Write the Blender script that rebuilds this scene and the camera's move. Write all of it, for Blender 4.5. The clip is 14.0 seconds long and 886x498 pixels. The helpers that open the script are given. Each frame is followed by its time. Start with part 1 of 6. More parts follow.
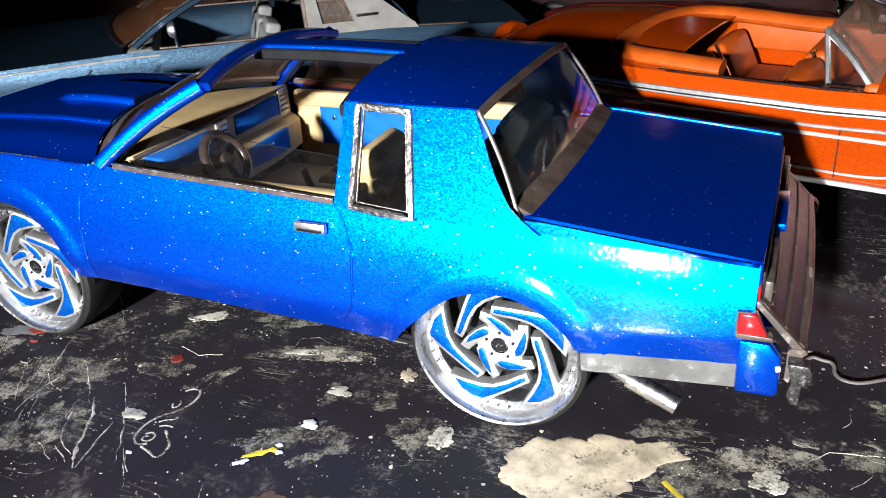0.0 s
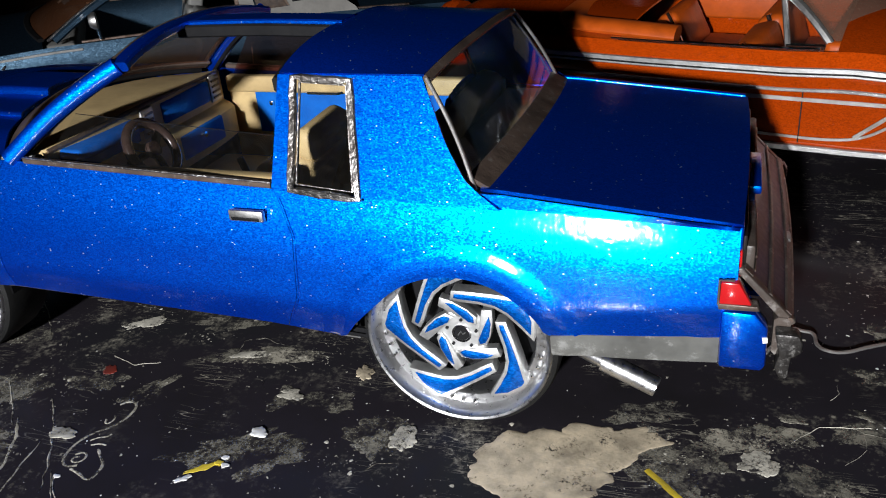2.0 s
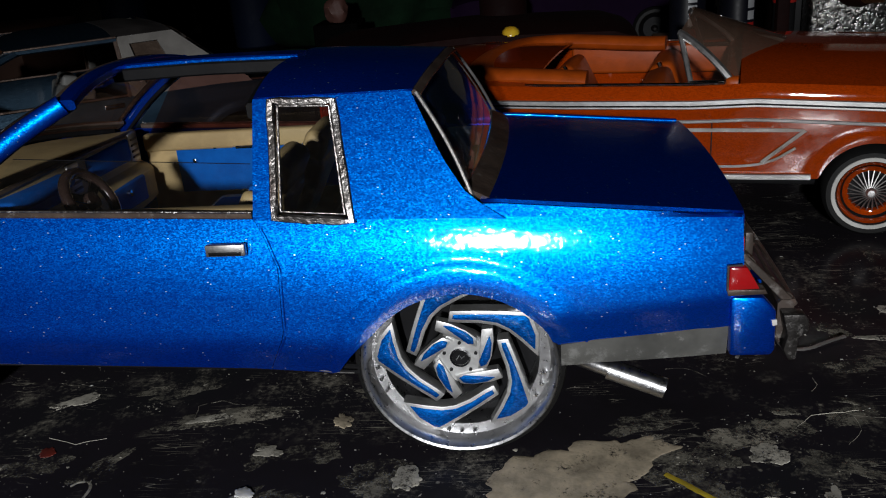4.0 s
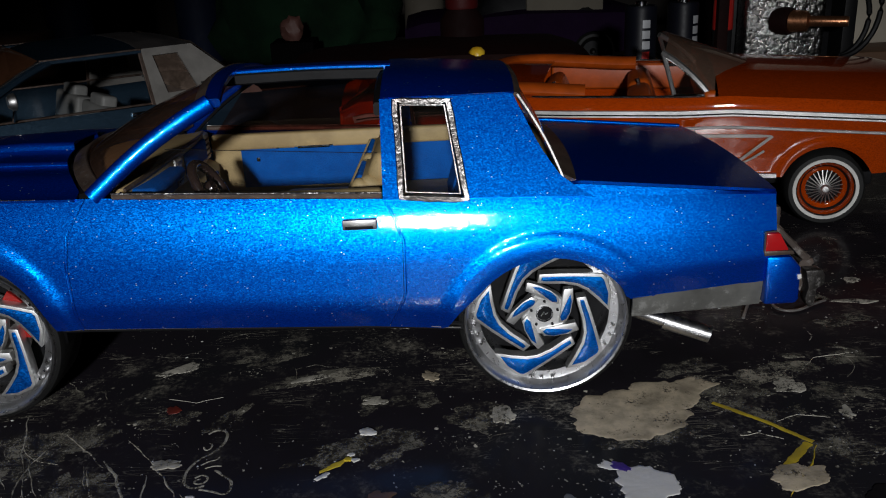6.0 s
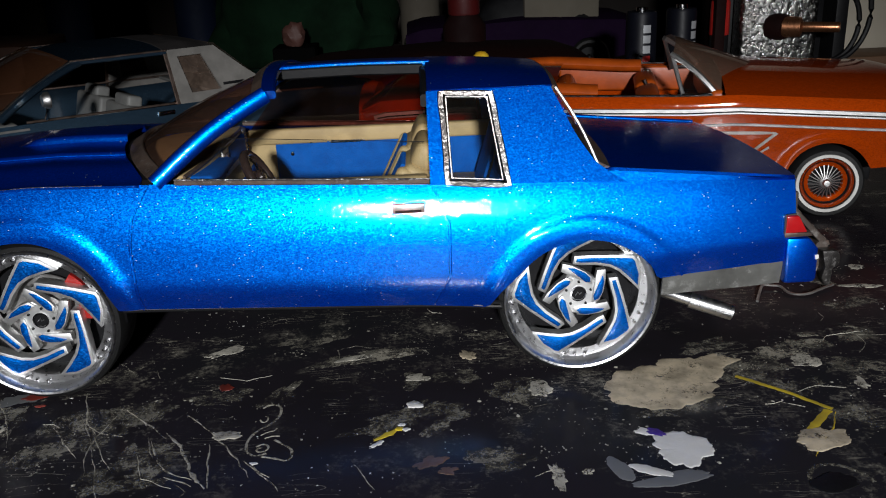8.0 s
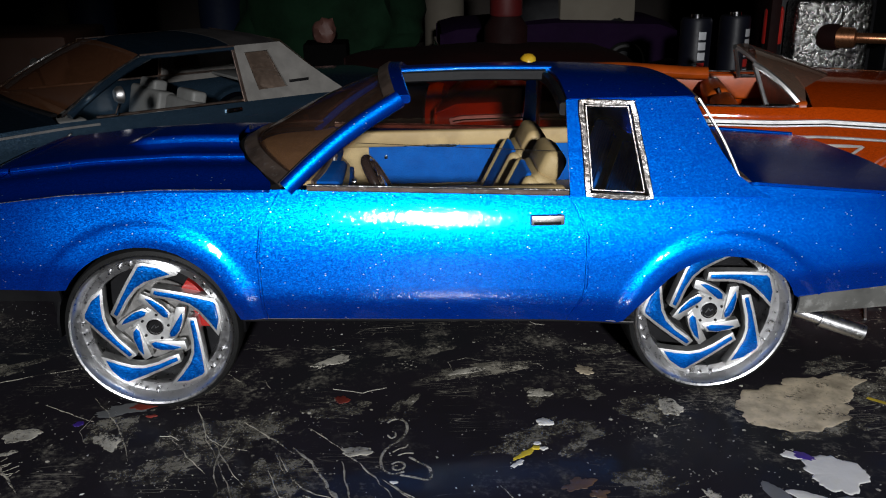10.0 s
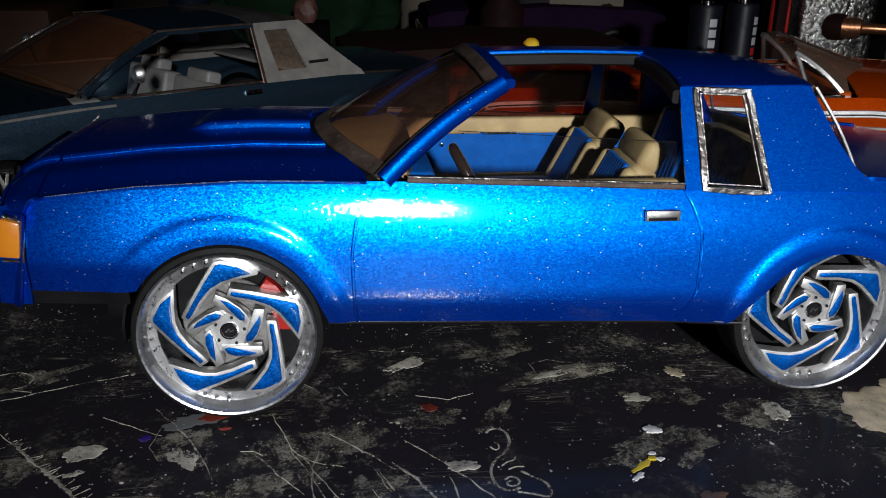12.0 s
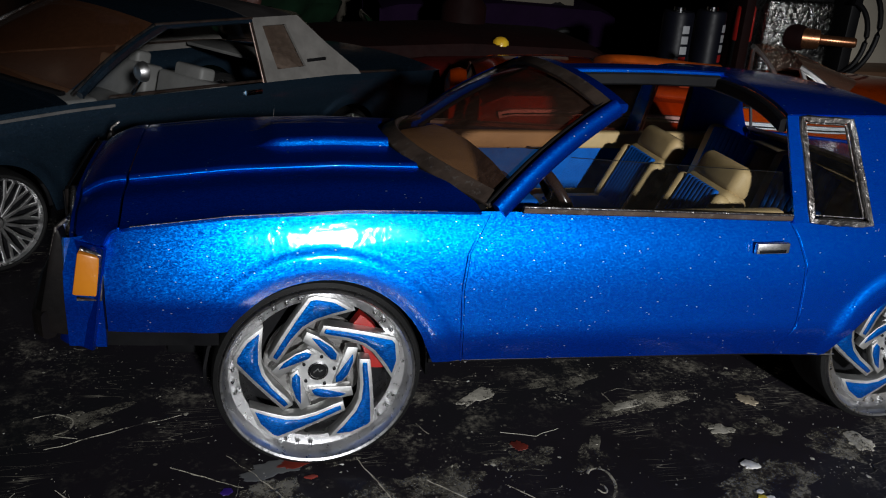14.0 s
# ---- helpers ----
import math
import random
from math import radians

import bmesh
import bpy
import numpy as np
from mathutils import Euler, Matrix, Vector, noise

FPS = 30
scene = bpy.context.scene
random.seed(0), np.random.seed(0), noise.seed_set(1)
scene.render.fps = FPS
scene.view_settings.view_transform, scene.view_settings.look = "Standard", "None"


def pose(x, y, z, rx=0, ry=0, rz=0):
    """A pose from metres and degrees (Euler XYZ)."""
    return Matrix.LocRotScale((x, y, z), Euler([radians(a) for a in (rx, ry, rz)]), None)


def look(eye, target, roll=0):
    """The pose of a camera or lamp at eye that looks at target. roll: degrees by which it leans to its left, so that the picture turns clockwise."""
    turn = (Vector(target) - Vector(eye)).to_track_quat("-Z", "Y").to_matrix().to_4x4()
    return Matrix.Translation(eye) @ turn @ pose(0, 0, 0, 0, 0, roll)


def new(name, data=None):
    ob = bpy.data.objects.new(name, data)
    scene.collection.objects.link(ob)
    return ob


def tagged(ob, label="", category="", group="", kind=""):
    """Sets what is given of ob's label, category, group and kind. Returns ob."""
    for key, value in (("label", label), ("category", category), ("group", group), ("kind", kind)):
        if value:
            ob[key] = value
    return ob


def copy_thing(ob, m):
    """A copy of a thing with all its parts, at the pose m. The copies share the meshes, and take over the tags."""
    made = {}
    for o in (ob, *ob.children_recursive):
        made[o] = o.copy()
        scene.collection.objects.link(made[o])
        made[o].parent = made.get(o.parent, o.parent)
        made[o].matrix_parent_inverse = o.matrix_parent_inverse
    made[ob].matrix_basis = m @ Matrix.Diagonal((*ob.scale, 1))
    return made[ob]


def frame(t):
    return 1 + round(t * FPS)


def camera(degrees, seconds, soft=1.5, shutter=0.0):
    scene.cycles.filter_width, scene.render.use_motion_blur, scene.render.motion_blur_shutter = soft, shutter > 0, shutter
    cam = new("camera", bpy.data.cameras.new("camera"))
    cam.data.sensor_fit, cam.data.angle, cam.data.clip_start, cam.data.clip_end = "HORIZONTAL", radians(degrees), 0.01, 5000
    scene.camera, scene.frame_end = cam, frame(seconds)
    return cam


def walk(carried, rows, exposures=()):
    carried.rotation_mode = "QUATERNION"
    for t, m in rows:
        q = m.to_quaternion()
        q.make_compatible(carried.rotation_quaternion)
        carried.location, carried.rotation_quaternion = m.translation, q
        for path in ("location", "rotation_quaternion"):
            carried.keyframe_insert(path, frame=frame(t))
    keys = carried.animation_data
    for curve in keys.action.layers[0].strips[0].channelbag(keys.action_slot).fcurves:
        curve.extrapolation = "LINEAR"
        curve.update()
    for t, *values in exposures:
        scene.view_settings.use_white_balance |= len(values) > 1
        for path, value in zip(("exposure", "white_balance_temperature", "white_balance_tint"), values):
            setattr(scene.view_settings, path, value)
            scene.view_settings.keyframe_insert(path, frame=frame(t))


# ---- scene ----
cam = camera(53.80, 14.0, soft=1.1)
PATH = [
    (0, (0.04605, -0.13088, 0.10898), (-0.02471, 0.03263, 0.01811), -3.64),
    (0.5, (0.04800, -0.12677, 0.10843), (-0.02105, 0.03769, 0.01796), -4.32),
    (1, (0.04728, -0.12398, 0.10608), (-0.01913, 0.04114, 0.01483), -4.81),
    (1.5, (0.04497, -0.12307, 0.10234), (-0.01847, 0.04325, 0.01117), -4.69),
    (2, (0.04184, -0.12089, 0.09982), (-0.01911, 0.04616, 0.00828), -5.09),
    (2.5, (0.03785, -0.12248, 0.09515), (-0.01801, 0.04955, 0.00981), -6.39),
    (2.7, (0.03556, -0.12427, 0.09481), (-0.01977, 0.04945, 0.01259), -6.97),
    (4.8, (0.00328, -0.13247, 0.08447), (-0.00780, 0.05387, 0.01267), -3.92),
    (5, (0.00015, -0.13750, 0.08640), (-0.01051, 0.04896, 0.01485), -4.22),
    (5.5, (-0.00880, -0.15036, 0.09037), (-0.01362, 0.03689, 0.02025), -3.42),
    (6, (-0.01844, -0.16043, 0.09235), (-0.01998, 0.02687, 0.02225), -2.79),
    (6.5, (-0.02238, -0.16927, 0.09216), (-0.02273, 0.01840, 0.02301), -2.80),
    (7, (-0.02299, -0.17313, 0.09140), (-0.02297, 0.01493, 0.02331), -3.00),
    (9.3, (-0.05121, -0.16894, 0.09351), (-0.04442, 0.01875, 0.02476), -1.48),
    (9.5, (-0.05427, -0.16815, 0.09442), (-0.04790, 0.01935, 0.02509), -1.35),
    (10, (-0.06183, -0.16500, 0.09317), (-0.05453, 0.02264, 0.02434), -0.79),
    (10.5, (-0.06869, -0.16099, 0.09296), (-0.05816, 0.02609, 0.02304), -0.84),
    (11, (-0.07664, -0.15729, 0.09362), (-0.06206, 0.02876, 0.02169), -0.29),
    (11.5, (-0.08477, -0.15340, 0.09119), (-0.06720, 0.03236, 0.01918), 0.25),
    (12, (-0.09224, -0.14981, 0.09085), (-0.07059, 0.03549, 0.01876), 0.88),
    (12.5, (-0.10121, -0.14533, 0.09081), (-0.07252, 0.03906, 0.01886), 1.22),
    (13, (-0.11697, -0.13879, 0.09221), (-0.08123, 0.04435, 0.02022), 1.85),
    (13.5, (-0.12454, -0.13390, 0.09329), (-0.08235, 0.04691, 0.01895), 2.94),
    (14, (-0.12822, -0.13081, 0.09316), (-0.08126, 0.04889, 0.01899), 4.15),
]
EXPOSURES = [(0.0, 1.5), (0.5, 1.27), (1.0, 0.84), (2.0, 0.28), (2.7, -0.12), (4.8, -1.5), (6.0, -1.32), (7.2, -0.7), (9.3, -0.56), (12.5, -0.6), (14.0, -0.85)]
walk(cam, [(t, look(eye, target, roll)) for t, eye, target, roll in PATH], EXPOSURES)

# ---- light: one small hand torch at night, the room itself is dark ----
world = bpy.data.worlds.new("night_room")
scene.world = world
world.use_nodes = True
world.node_tree.nodes["Background"].inputs[0].default_value = (1.0, 0.82, 0.65, 1)
world.node_tree.nodes["Background"].inputs[1].default_value = 0.0005

torch = bpy.data.lights.new("torch", "SPOT")
torch.shadow_soft_size, torch.energy, torch.color = 0.018, 46.0, (0.97, 0.98, 1.0)
torch.spot_size, torch.spot_blend = radians(34), 1.0
torch_lamp = new("torch", torch)
torch_lamp.matrix_world = look((-0.026, -0.80, 0.25), (-0.012, -0.070, 0.0))
tagged(torch_lamp, kind="structure")


# ---- materials ----
def node(nt, kind, **sets):
    n = nt.nodes.new(kind)
    for k, v in sets.items():
        n.inputs[k.replace("_", " ")].default_value = v
    return n


def ramp(nt, source, stops):
    r = nt.nodes.new("ShaderNodeValToRGB")
    while len(r.color_ramp.elements) < len(stops):
        r.color_ramp.elements.new(0.5)
    for e, (p, c) in zip(r.color_ramp.elements, stops):
        e.position, e.color = p, (*c, 1) if len(c) == 3 else c
    nt.links.new(source, r.inputs[0])
    return r.outputs[0]


def coords(nt):
    return nt.nodes.new("ShaderNodeTexCoord").outputs["Object"]


def noise_tex(nt, scale, detail=4, rough=0.6, at=None):
    n = node(nt, "ShaderNodeTexNoise", Scale=scale, Detail=detail, Roughness=rough)
    nt.links.new(at or coords(nt), n.inputs["Vector"])
    return n


def bump(nt, height, strength, distance, normal=None):
    b = node(nt, "ShaderNodeBump", Strength=strength, Distance=distance)
    nt.links.new(height, b.inputs["Height"])
    if normal:
        nt.links.new(normal, b.inputs["Normal"])
    return b.outputs[0]


def math_node(nt, op, a, b=None, c=None):
    n = nt.nodes.new("ShaderNodeMath")
    n.operation = op
    for i, v in enumerate((a, b, c)):
        if v is None:
            continue
        if isinstance(v, (int, float)):
            n.inputs[i].default_value = v
        else:
            nt.links.new(v, n.inputs[i])
    return n.outputs[0]


def mix_colour(nt, factor, a, b):
    m = nt.nodes.new("ShaderNodeMix")
    m.data_type = "RGBA"
    for socket, v in ((m.inputs[0], factor), (m.inputs[6], a), (m.inputs[7], b)):
        if isinstance(v, tuple):
            socket.default_value = (*v, 1)
        elif isinstance(v, float):
            socket.default_value = v
        else:
            nt.links.new(v, socket)
    return m.outputs[2]


def surface(name, color, rough=0.5, metal=0.0, color2=None, grain=900.0, relief=0.0, coat=0.0, rough_vary=0.12, wear=None, wear_scale=250.0, spec=0.5):
    """A painted, plastic or metal surface with two scales of variation."""
    m = bpy.data.materials.new(name)
    m.use_nodes = True
    nt = m.node_tree
    p = nt.nodes["Principled BSDF"]
    at = coords(nt)
    fine, broad = noise_tex(nt, grain, 3, 0.6, at), noise_tex(nt, grain / 9, 4, 0.6, at)
    c2 = color2 or tuple(v * 0.75 for v in color)
    base = ramp(nt, broad.outputs[0], [(0.35, c2), (0.62, color)])
    if wear:
        w = noise_tex(nt, wear_scale, 6, 0.75, at)
        mask = ramp(nt, w.outputs[0], [(0.56, (0, 0, 0)), (0.66, (1, 1, 1))])
        mix = nt.nodes.new("ShaderNodeMix")
        mix.data_type = "RGBA"
        nt.links.new(mask, mix.inputs[0])
        nt.links.new(base, mix.inputs[6])
        mix.inputs[7].default_value = (*wear, 1)
        base = mix.outputs[2]
    nt.links.new(base, p.inputs["Base Color"])
    r = node(nt, "ShaderNodeMapRange")
    r.inputs[3].default_value, r.inputs[4].default_value = max(0.02, rough - rough_vary), min(1, rough + rough_vary)
    nt.links.new(fine.outputs[0], r.inputs[0])
    nt.links.new(r.outputs[0], p.inputs["Roughness"])
    p.inputs["Metallic"].default_value = metal
    p.inputs["Specular IOR Level"].default_value = spec
    p.inputs["Coat Weight"].default_value = coat
    p.inputs["Coat Roughness"].default_value = 0.06
    if relief:
        nt.links.new(bump(nt, fine.outputs[0], 0.6, relief), p.inputs["Normal"])
    return m


def tilted(nt, colour, amount):
    """The surface normal, leaning by a random vector for each flake."""
    turn = nt.nodes.new("ShaderNodeVectorMath")
    turn.operation = "MULTIPLY_ADD"
    nt.links.new(colour, turn.inputs[0])
    turn.inputs[1].default_value, turn.inputs[2].default_value = (amount,) * 3, (-amount / 2,) * 3
    add = nt.nodes.new("ShaderNodeVectorMath")
    nt.links.new(nt.nodes.new("ShaderNodeNewGeometry").outputs["Normal"], add.inputs[0])
    nt.links.new(turn.outputs[0], add.inputs[1])
    unit = nt.nodes.new("ShaderNodeVectorMath")
    unit.operation = "NORMALIZE"
    nt.links.new(add.outputs[0], unit.inputs[0])
    return unit.outputs[0]


def flake_paint(name, deep, bright, flake=5200.0, rough=0.40, wide=0.62, share=0.5, sparkle=0.3, coat=1.0, glints=0.5, peel=0.00005, metal=1.0, spec=0.5, low=0.72, body=1.0):
    """Candy lacquer over metal flake: a tight bright lobe from the flakes, a wide deep one from the candy, under an orange-peel clear coat."""
    m = bpy.data.materials.new(name)
    m.use_nodes = True
    nt = m.node_tree
    at = coords(nt)
    drawn = nt.nodes.new("ShaderNodeMapping")
    drawn.inputs["Scale"].default_value = (0.6, 1.0, 1.15)
    nt.links.new(at, drawn.inputs["Vector"])

    def cells(scale):
        v = node(nt, "ShaderNodeTexVoronoi", Scale=scale)
        nt.links.new(drawn.outputs[0], v.inputs["Vector"])
        split = nt.nodes.new("ShaderNodeSeparateColor")
        nt.links.new(v.outputs["Color"], split.inputs[0])
        return v, split
    grains, grain = cells(flake)
    large, pick = cells(2700.0)
    mottle = noise_tex(nt, 330, 4, 0.6, at)
    vary = math_node(nt, "MULTIPLY_ADD", grain.outputs[0], 0.75, math_node(nt, "MULTIPLY", mottle.outputs[0], 0.25))
    few = ramp(nt, pick.outputs[2], [(0.975, (0, 0, 0)), (0.978, (1, 1, 1))])
    near = ramp(nt, large.outputs["Distance"], [(0.16, (1, 1, 1)), (0.32, (0, 0, 0))])
    spark = math_node(nt, "MULTIPLY", few, near)
    white = tuple(glints + (1 - glints) * v for v in bright)
    wave = noise_tex(nt, 1250, 3, 0.55, at)
    swell = noise_tex(nt, 170, 2, 0.5, at)
    lacquer = bump(nt, wave.outputs[0], 0.55, peel, bump(nt, swell.outputs[0], 0.35, 0.00012))
    both = nt.nodes.new("ShaderNodeMixShader")
    both.inputs[0].default_value = share
    tight, broad = nt.nodes["Principled BSDF"], nt.nodes.new("ShaderNodeBsdfPrincipled")
    for p, colour, r, lean_by, slot, sheen in ((tight, bright, rough, sparkle, 2, metal), (broad, deep, wide, sparkle * 0.5, 1, metal * body)):
        base = ramp(nt, vary, [(0.12, tuple(low * v for v in colour)), (0.8, tuple(min(1, 1.15 * v) for v in colour))])
        nt.links.new(mix_colour(nt, spark, base, white), p.inputs["Base Color"])
        p.inputs["Metallic"].default_value, p.inputs["Roughness"].default_value = sheen, r
        p.inputs["Specular IOR Level"].default_value = spec
        p.inputs["Specular Tint"].default_value = (*colour, 1)
        p.inputs["Coat Weight"].default_value, p.inputs["Coat Roughness"].default_value, p.inputs["Coat IOR"].default_value = coat, 0.03, 1.7
        nt.links.new(tilted(nt, grains.outputs["Color"], lean_by), p.inputs["Normal"])
        nt.links.new(lacquer, p.inputs["Coat Normal"])
        nt.links.new(p.outputs[0], both.inputs[slot])
    nt.links.new(both.outputs[0], nt.nodes["Material Output"].inputs[0])
    return m


def clear_pane(name, tint=(0.93, 0.95, 0.95), gloss=0.8, haze=0.004, dirt=(0.55, 0.5, 0.45), patchy=4.0):
    """Thin clear plastic: see-through with a Fresnel gloss and a little dust."""
    m = bpy.data.materials.new(name)
    m.use_nodes = True
    nt = m.node_tree
    nt.nodes.remove(nt.nodes["Principled BSDF"])
    clear = node(nt, "ShaderNodeBsdfTransparent", Color=(*tint, 1))
    shine = node(nt, "ShaderNodeBsdfGlossy", Roughness=0.04)
    wave = noise_tex(nt, 160, 2, 0.5)
    nt.links.new(bump(nt, wave.outputs[0], 0.2, 0.0001), shine.inputs["Normal"])
    dust = node(nt, "ShaderNodeBsdfDiffuse", Color=(*dirt, 1))
    facing = node(nt, "ShaderNodeLayerWeight", Blend=0.5).outputs["Facing"]
    fres = math_node(nt, "MULTIPLY_ADD", math_node(nt, "POWER", facing, 5.0), 0.96, 0.04)
    a, b = nt.nodes.new("ShaderNodeMixShader"), nt.nodes.new("ShaderNodeMixShader")
    specks = noise_tex(nt, 700, 6, 0.8)
    amount = ramp(nt, specks.outputs[0], [(0.45, (haze, haze, haze)), (0.75, (haze * patchy, haze * patchy, haze * patchy))])
    nt.links.new(amount, a.inputs[0])
    nt.links.new(clear.outputs[0], a.inputs[1])
    nt.links.new(dust.outputs[0], a.inputs[2])
    scale = nt.nodes.new("ShaderNodeMath")
    scale.operation = "MULTIPLY"
    scale.inputs[1].default_value = gloss
    nt.links.new(fres, scale.inputs[0])
    nt.links.new(scale.outputs[0], b.inputs[0])
    nt.links.new(a.outputs[0], b.inputs[1])
    nt.links.new(shine.outputs[0], b.inputs[2])
    nt.links.new(b.outputs[0], nt.nodes["Material Output"].inputs[0])
    return m


def blend_height(nt, a, b):
    """Broad noise broken up by fine noise."""
    m = nt.nodes.new("ShaderNodeMath")
    m.operation = "MULTIPLY_ADD"
    nt.links.new(b.outputs[0], m.inputs[0])
    m.inputs[1].default_value = 0.5
    shift = nt.nodes.new("ShaderNodeMath")
    shift.operation = "SUBTRACT"
    nt.links.new(a.outputs[0], shift.inputs[0])
    shift.inputs[1].default_value = 0.25
    nt.links.new(shift.outputs[0], m.inputs[2])
    return m.outputs[0]


def table_paint():
    """Old black enamel on a work bench: worn, smeared, dusted with overspray."""
    m = bpy.data.materials.new("bench_enamel")
    m.use_nodes = True
    nt = m.node_tree
    p = nt.nodes["Principled BSDF"]
    at = coords(nt)
    cloud, mid, fine = noise_tex(nt, 14, 5, 0.6, at), noise_tex(nt, 75, 8, 0.72, at), noise_tex(nt, 900, 4, 0.7, at)
    tint = ramp(nt, cloud.outputs[0], [(0.3, (0.013, 0.012, 0.013)), (0.5, (0.020, 0.0175, 0.0225)), (0.68, (0.0175, 0.0185, 0.021))])
    smear = ramp(nt, blend_height(nt, mid, fine), [(0.53, (0, 0, 0)), (0.60, (0.22, 0.22, 0.22)), (0.72, (0.9, 0.9, 0.9))])

    def specks(scale, radius):
        v = node(nt, "ShaderNodeTexVoronoi", Scale=scale, Randomness=1.0)
        nt.links.new(at, v.inputs["Vector"])
        return ramp(nt, v.outputs["Distance"], [(radius, (0.75, 0.75, 0.75)), (radius * 1.7, (0, 0, 0))])

    def hairlines(angle, long, fine_scale, width):
        mp = nt.nodes.new("ShaderNodeMapping")
        mp.inputs["Rotation"].default_value = (0, 0, radians(angle))
        mp.inputs["Scale"].default_value = (long, fine_scale, 1)
        nt.links.new(at, mp.inputs["Vector"])
        n = noise_tex(nt, 1.0, 2, 0.5, mp.outputs[0])
        return ramp(nt, n.outputs[0], [(0.5 - width, (0, 0, 0)), (0.5, (0.8, 0.8, 0.8)), (0.5 + width, (0, 0, 0))])

    where = ramp(nt, noise_tex(nt, 26, 4, 0.65, at).outputs[0], [(0.46, (0, 0, 0)), (0.62, (1, 1, 1))])
    else_where = ramp(nt, noise_tex(nt, 45, 3, 0.6, at).outputs[0], [(0.53, (0, 0, 0)), (0.60, (1, 1, 1))])
    dot = specks(230, 0.06)
    def blend(mode, a, b):
        x = nt.nodes.new("ShaderNodeMix")
        x.data_type, x.blend_type = "RGBA", mode
        x.inputs[0].default_value = 1.0
        nt.links.new(a, x.inputs[6])
        nt.links.new(b, x.inputs[7])
        return x.outputs[2]
    mask = blend("ADD", blend("MULTIPLY", smear, where), blend("MULTIPLY", dot, where))
    mask = blend("ADD", mask, blend("MULTIPLY", specks(620, 0.07), else_where))
    for angle, long, thin, width in ((64, 30, 300, 0.0035), (118, 26, 240, 0.0035)):
        mask = blend("ADD", mask, blend("MULTIPLY", hairlines(angle, long, thin, width), else_where))
    pale = nt.nodes.new("ShaderNodeMix")
    pale.data_type = "RGBA"
    nt.links.new(mask, pale.inputs[0])
    nt.links.new(tint, pale.inputs[6])
    pale.inputs[7].default_value = (0.36, 0.335, 0.275, 1)
    nt.links.new(pale.outputs[2], p.inputs["Base Color"])
    nt.links.new(ramp(nt, mid.outputs[0], [(0.3, (0.10, 0.10, 0.10)), (0.7, (0.28, 0.28, 0.28))]), p.inputs["Roughness"])
    p.inputs["Specular IOR Level"].default_value = 0.022
    h = bump(nt, fine.outputs[0], 0.12, 0.00010)
    nt.links.new(bump(nt, mid.outputs[0], 0.06, 0.0005, h), p.inputs["Normal"])
    return m


def smear(name, color, cover):
    """A thin, broken film of dried paint or dust, through which the bench shows."""
    m = surface(name, color, 0.8, 0.0, tuple(v * 0.45 for v in color), 1500, 0.0001)
    nt = m.node_tree
    at = coords(nt)
    a, b = noise_tex(nt, 190, 8, 0.78, at), noise_tex(nt, 1400, 5, 0.8, at)
    add = nt.nodes.new("ShaderNodeMath")
    add.operation = "MULTIPLY_ADD"
    nt.links.new(b.outputs[0], add.inputs[0])
    add.inputs[1].default_value = 0.55
    nt.links.new(a.outputs[0], add.inputs[2])
    lo = 0.62 + 0.3 * cover
    mask = ramp(nt, add.outputs[0], [(lo - 0.04, (0, 0, 0)), (lo + 0.09, (0.9, 0.9, 0.9))])
    nt.links.new(mask, nt.nodes["Principled BSDF"].inputs["Alpha"])
    return m


BLUE = flake_paint("blue_flake_lacquer", (0.0, 0.030, 0.53), (0.0, 0.292, 0.94), flake=6900.0, rough=0.35, wide=0.53, share=0.44, sparkle=0.15, glints=0.7, low=0.78, peel=0.00008, body=0.65)
INLAY = flake_paint("blue_wheel_enamel", (0.001, 0.07, 0.45), (0.004, 0.25, 0.80), rough=0.5, wide=0.7, share=0.45, sparkle=0.3, coat=0.5, glints=0.3)
ORANGE = flake_paint("burnt_orange_lacquer", (0.31, 0.032, 0.0013), (0.37, 0.046, 0.0018), rough=0.5, wide=0.6, sparkle=0.05, glints=0.05, metal=0.12, spec=0.05, peel=0.000012)
ORANGE_TRIM = surface("orange_vinyl", (0.46, 0.075, 0.005), 0.42, relief=0.00004, grain=1400)
SLATE = flake_paint("slate_blue_lacquer", (0.030, 0.062, 0.105), (0.13, 0.23, 0.33), rough=0.38, wide=0.6, share=0.45, sparkle=0.2, glints=0.2)
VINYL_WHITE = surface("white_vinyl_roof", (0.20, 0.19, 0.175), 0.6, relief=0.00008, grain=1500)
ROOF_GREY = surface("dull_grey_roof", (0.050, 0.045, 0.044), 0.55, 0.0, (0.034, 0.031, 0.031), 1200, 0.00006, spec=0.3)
FOIL = surface("bare_metal_foil", (0.52, 0.51, 0.50), 0.36, 1.0, (0.20, 0.17, 0.155), 900, 0.00045, rough_vary=0.16)
BRIGHT = surface("bright_trim_metal", (0.80, 0.79, 0.78), 0.42, 1.0, (0.55, 0.54, 0.53), 900, 0.00005)
CHROME = surface("chrome_plating", (0.88, 0.88, 0.89), 0.13, 1.0, (0.75, 0.75, 0.77), 900, 0.00002)
WHEEL = surface("plated_wheel_metal", (0.84, 0.84, 0.85), 0.31, 1.0, (0.60, 0.60, 0.61), 1100, 0.00005, rough_vary=0.14)
WHEEL_FACE = surface("cast_silver_wheel_face", (0.86, 0.86, 0.85), 0.50, 1.0, (0.62, 0.62, 0.61), 1300, 0.00006, rough_vary=0.14)
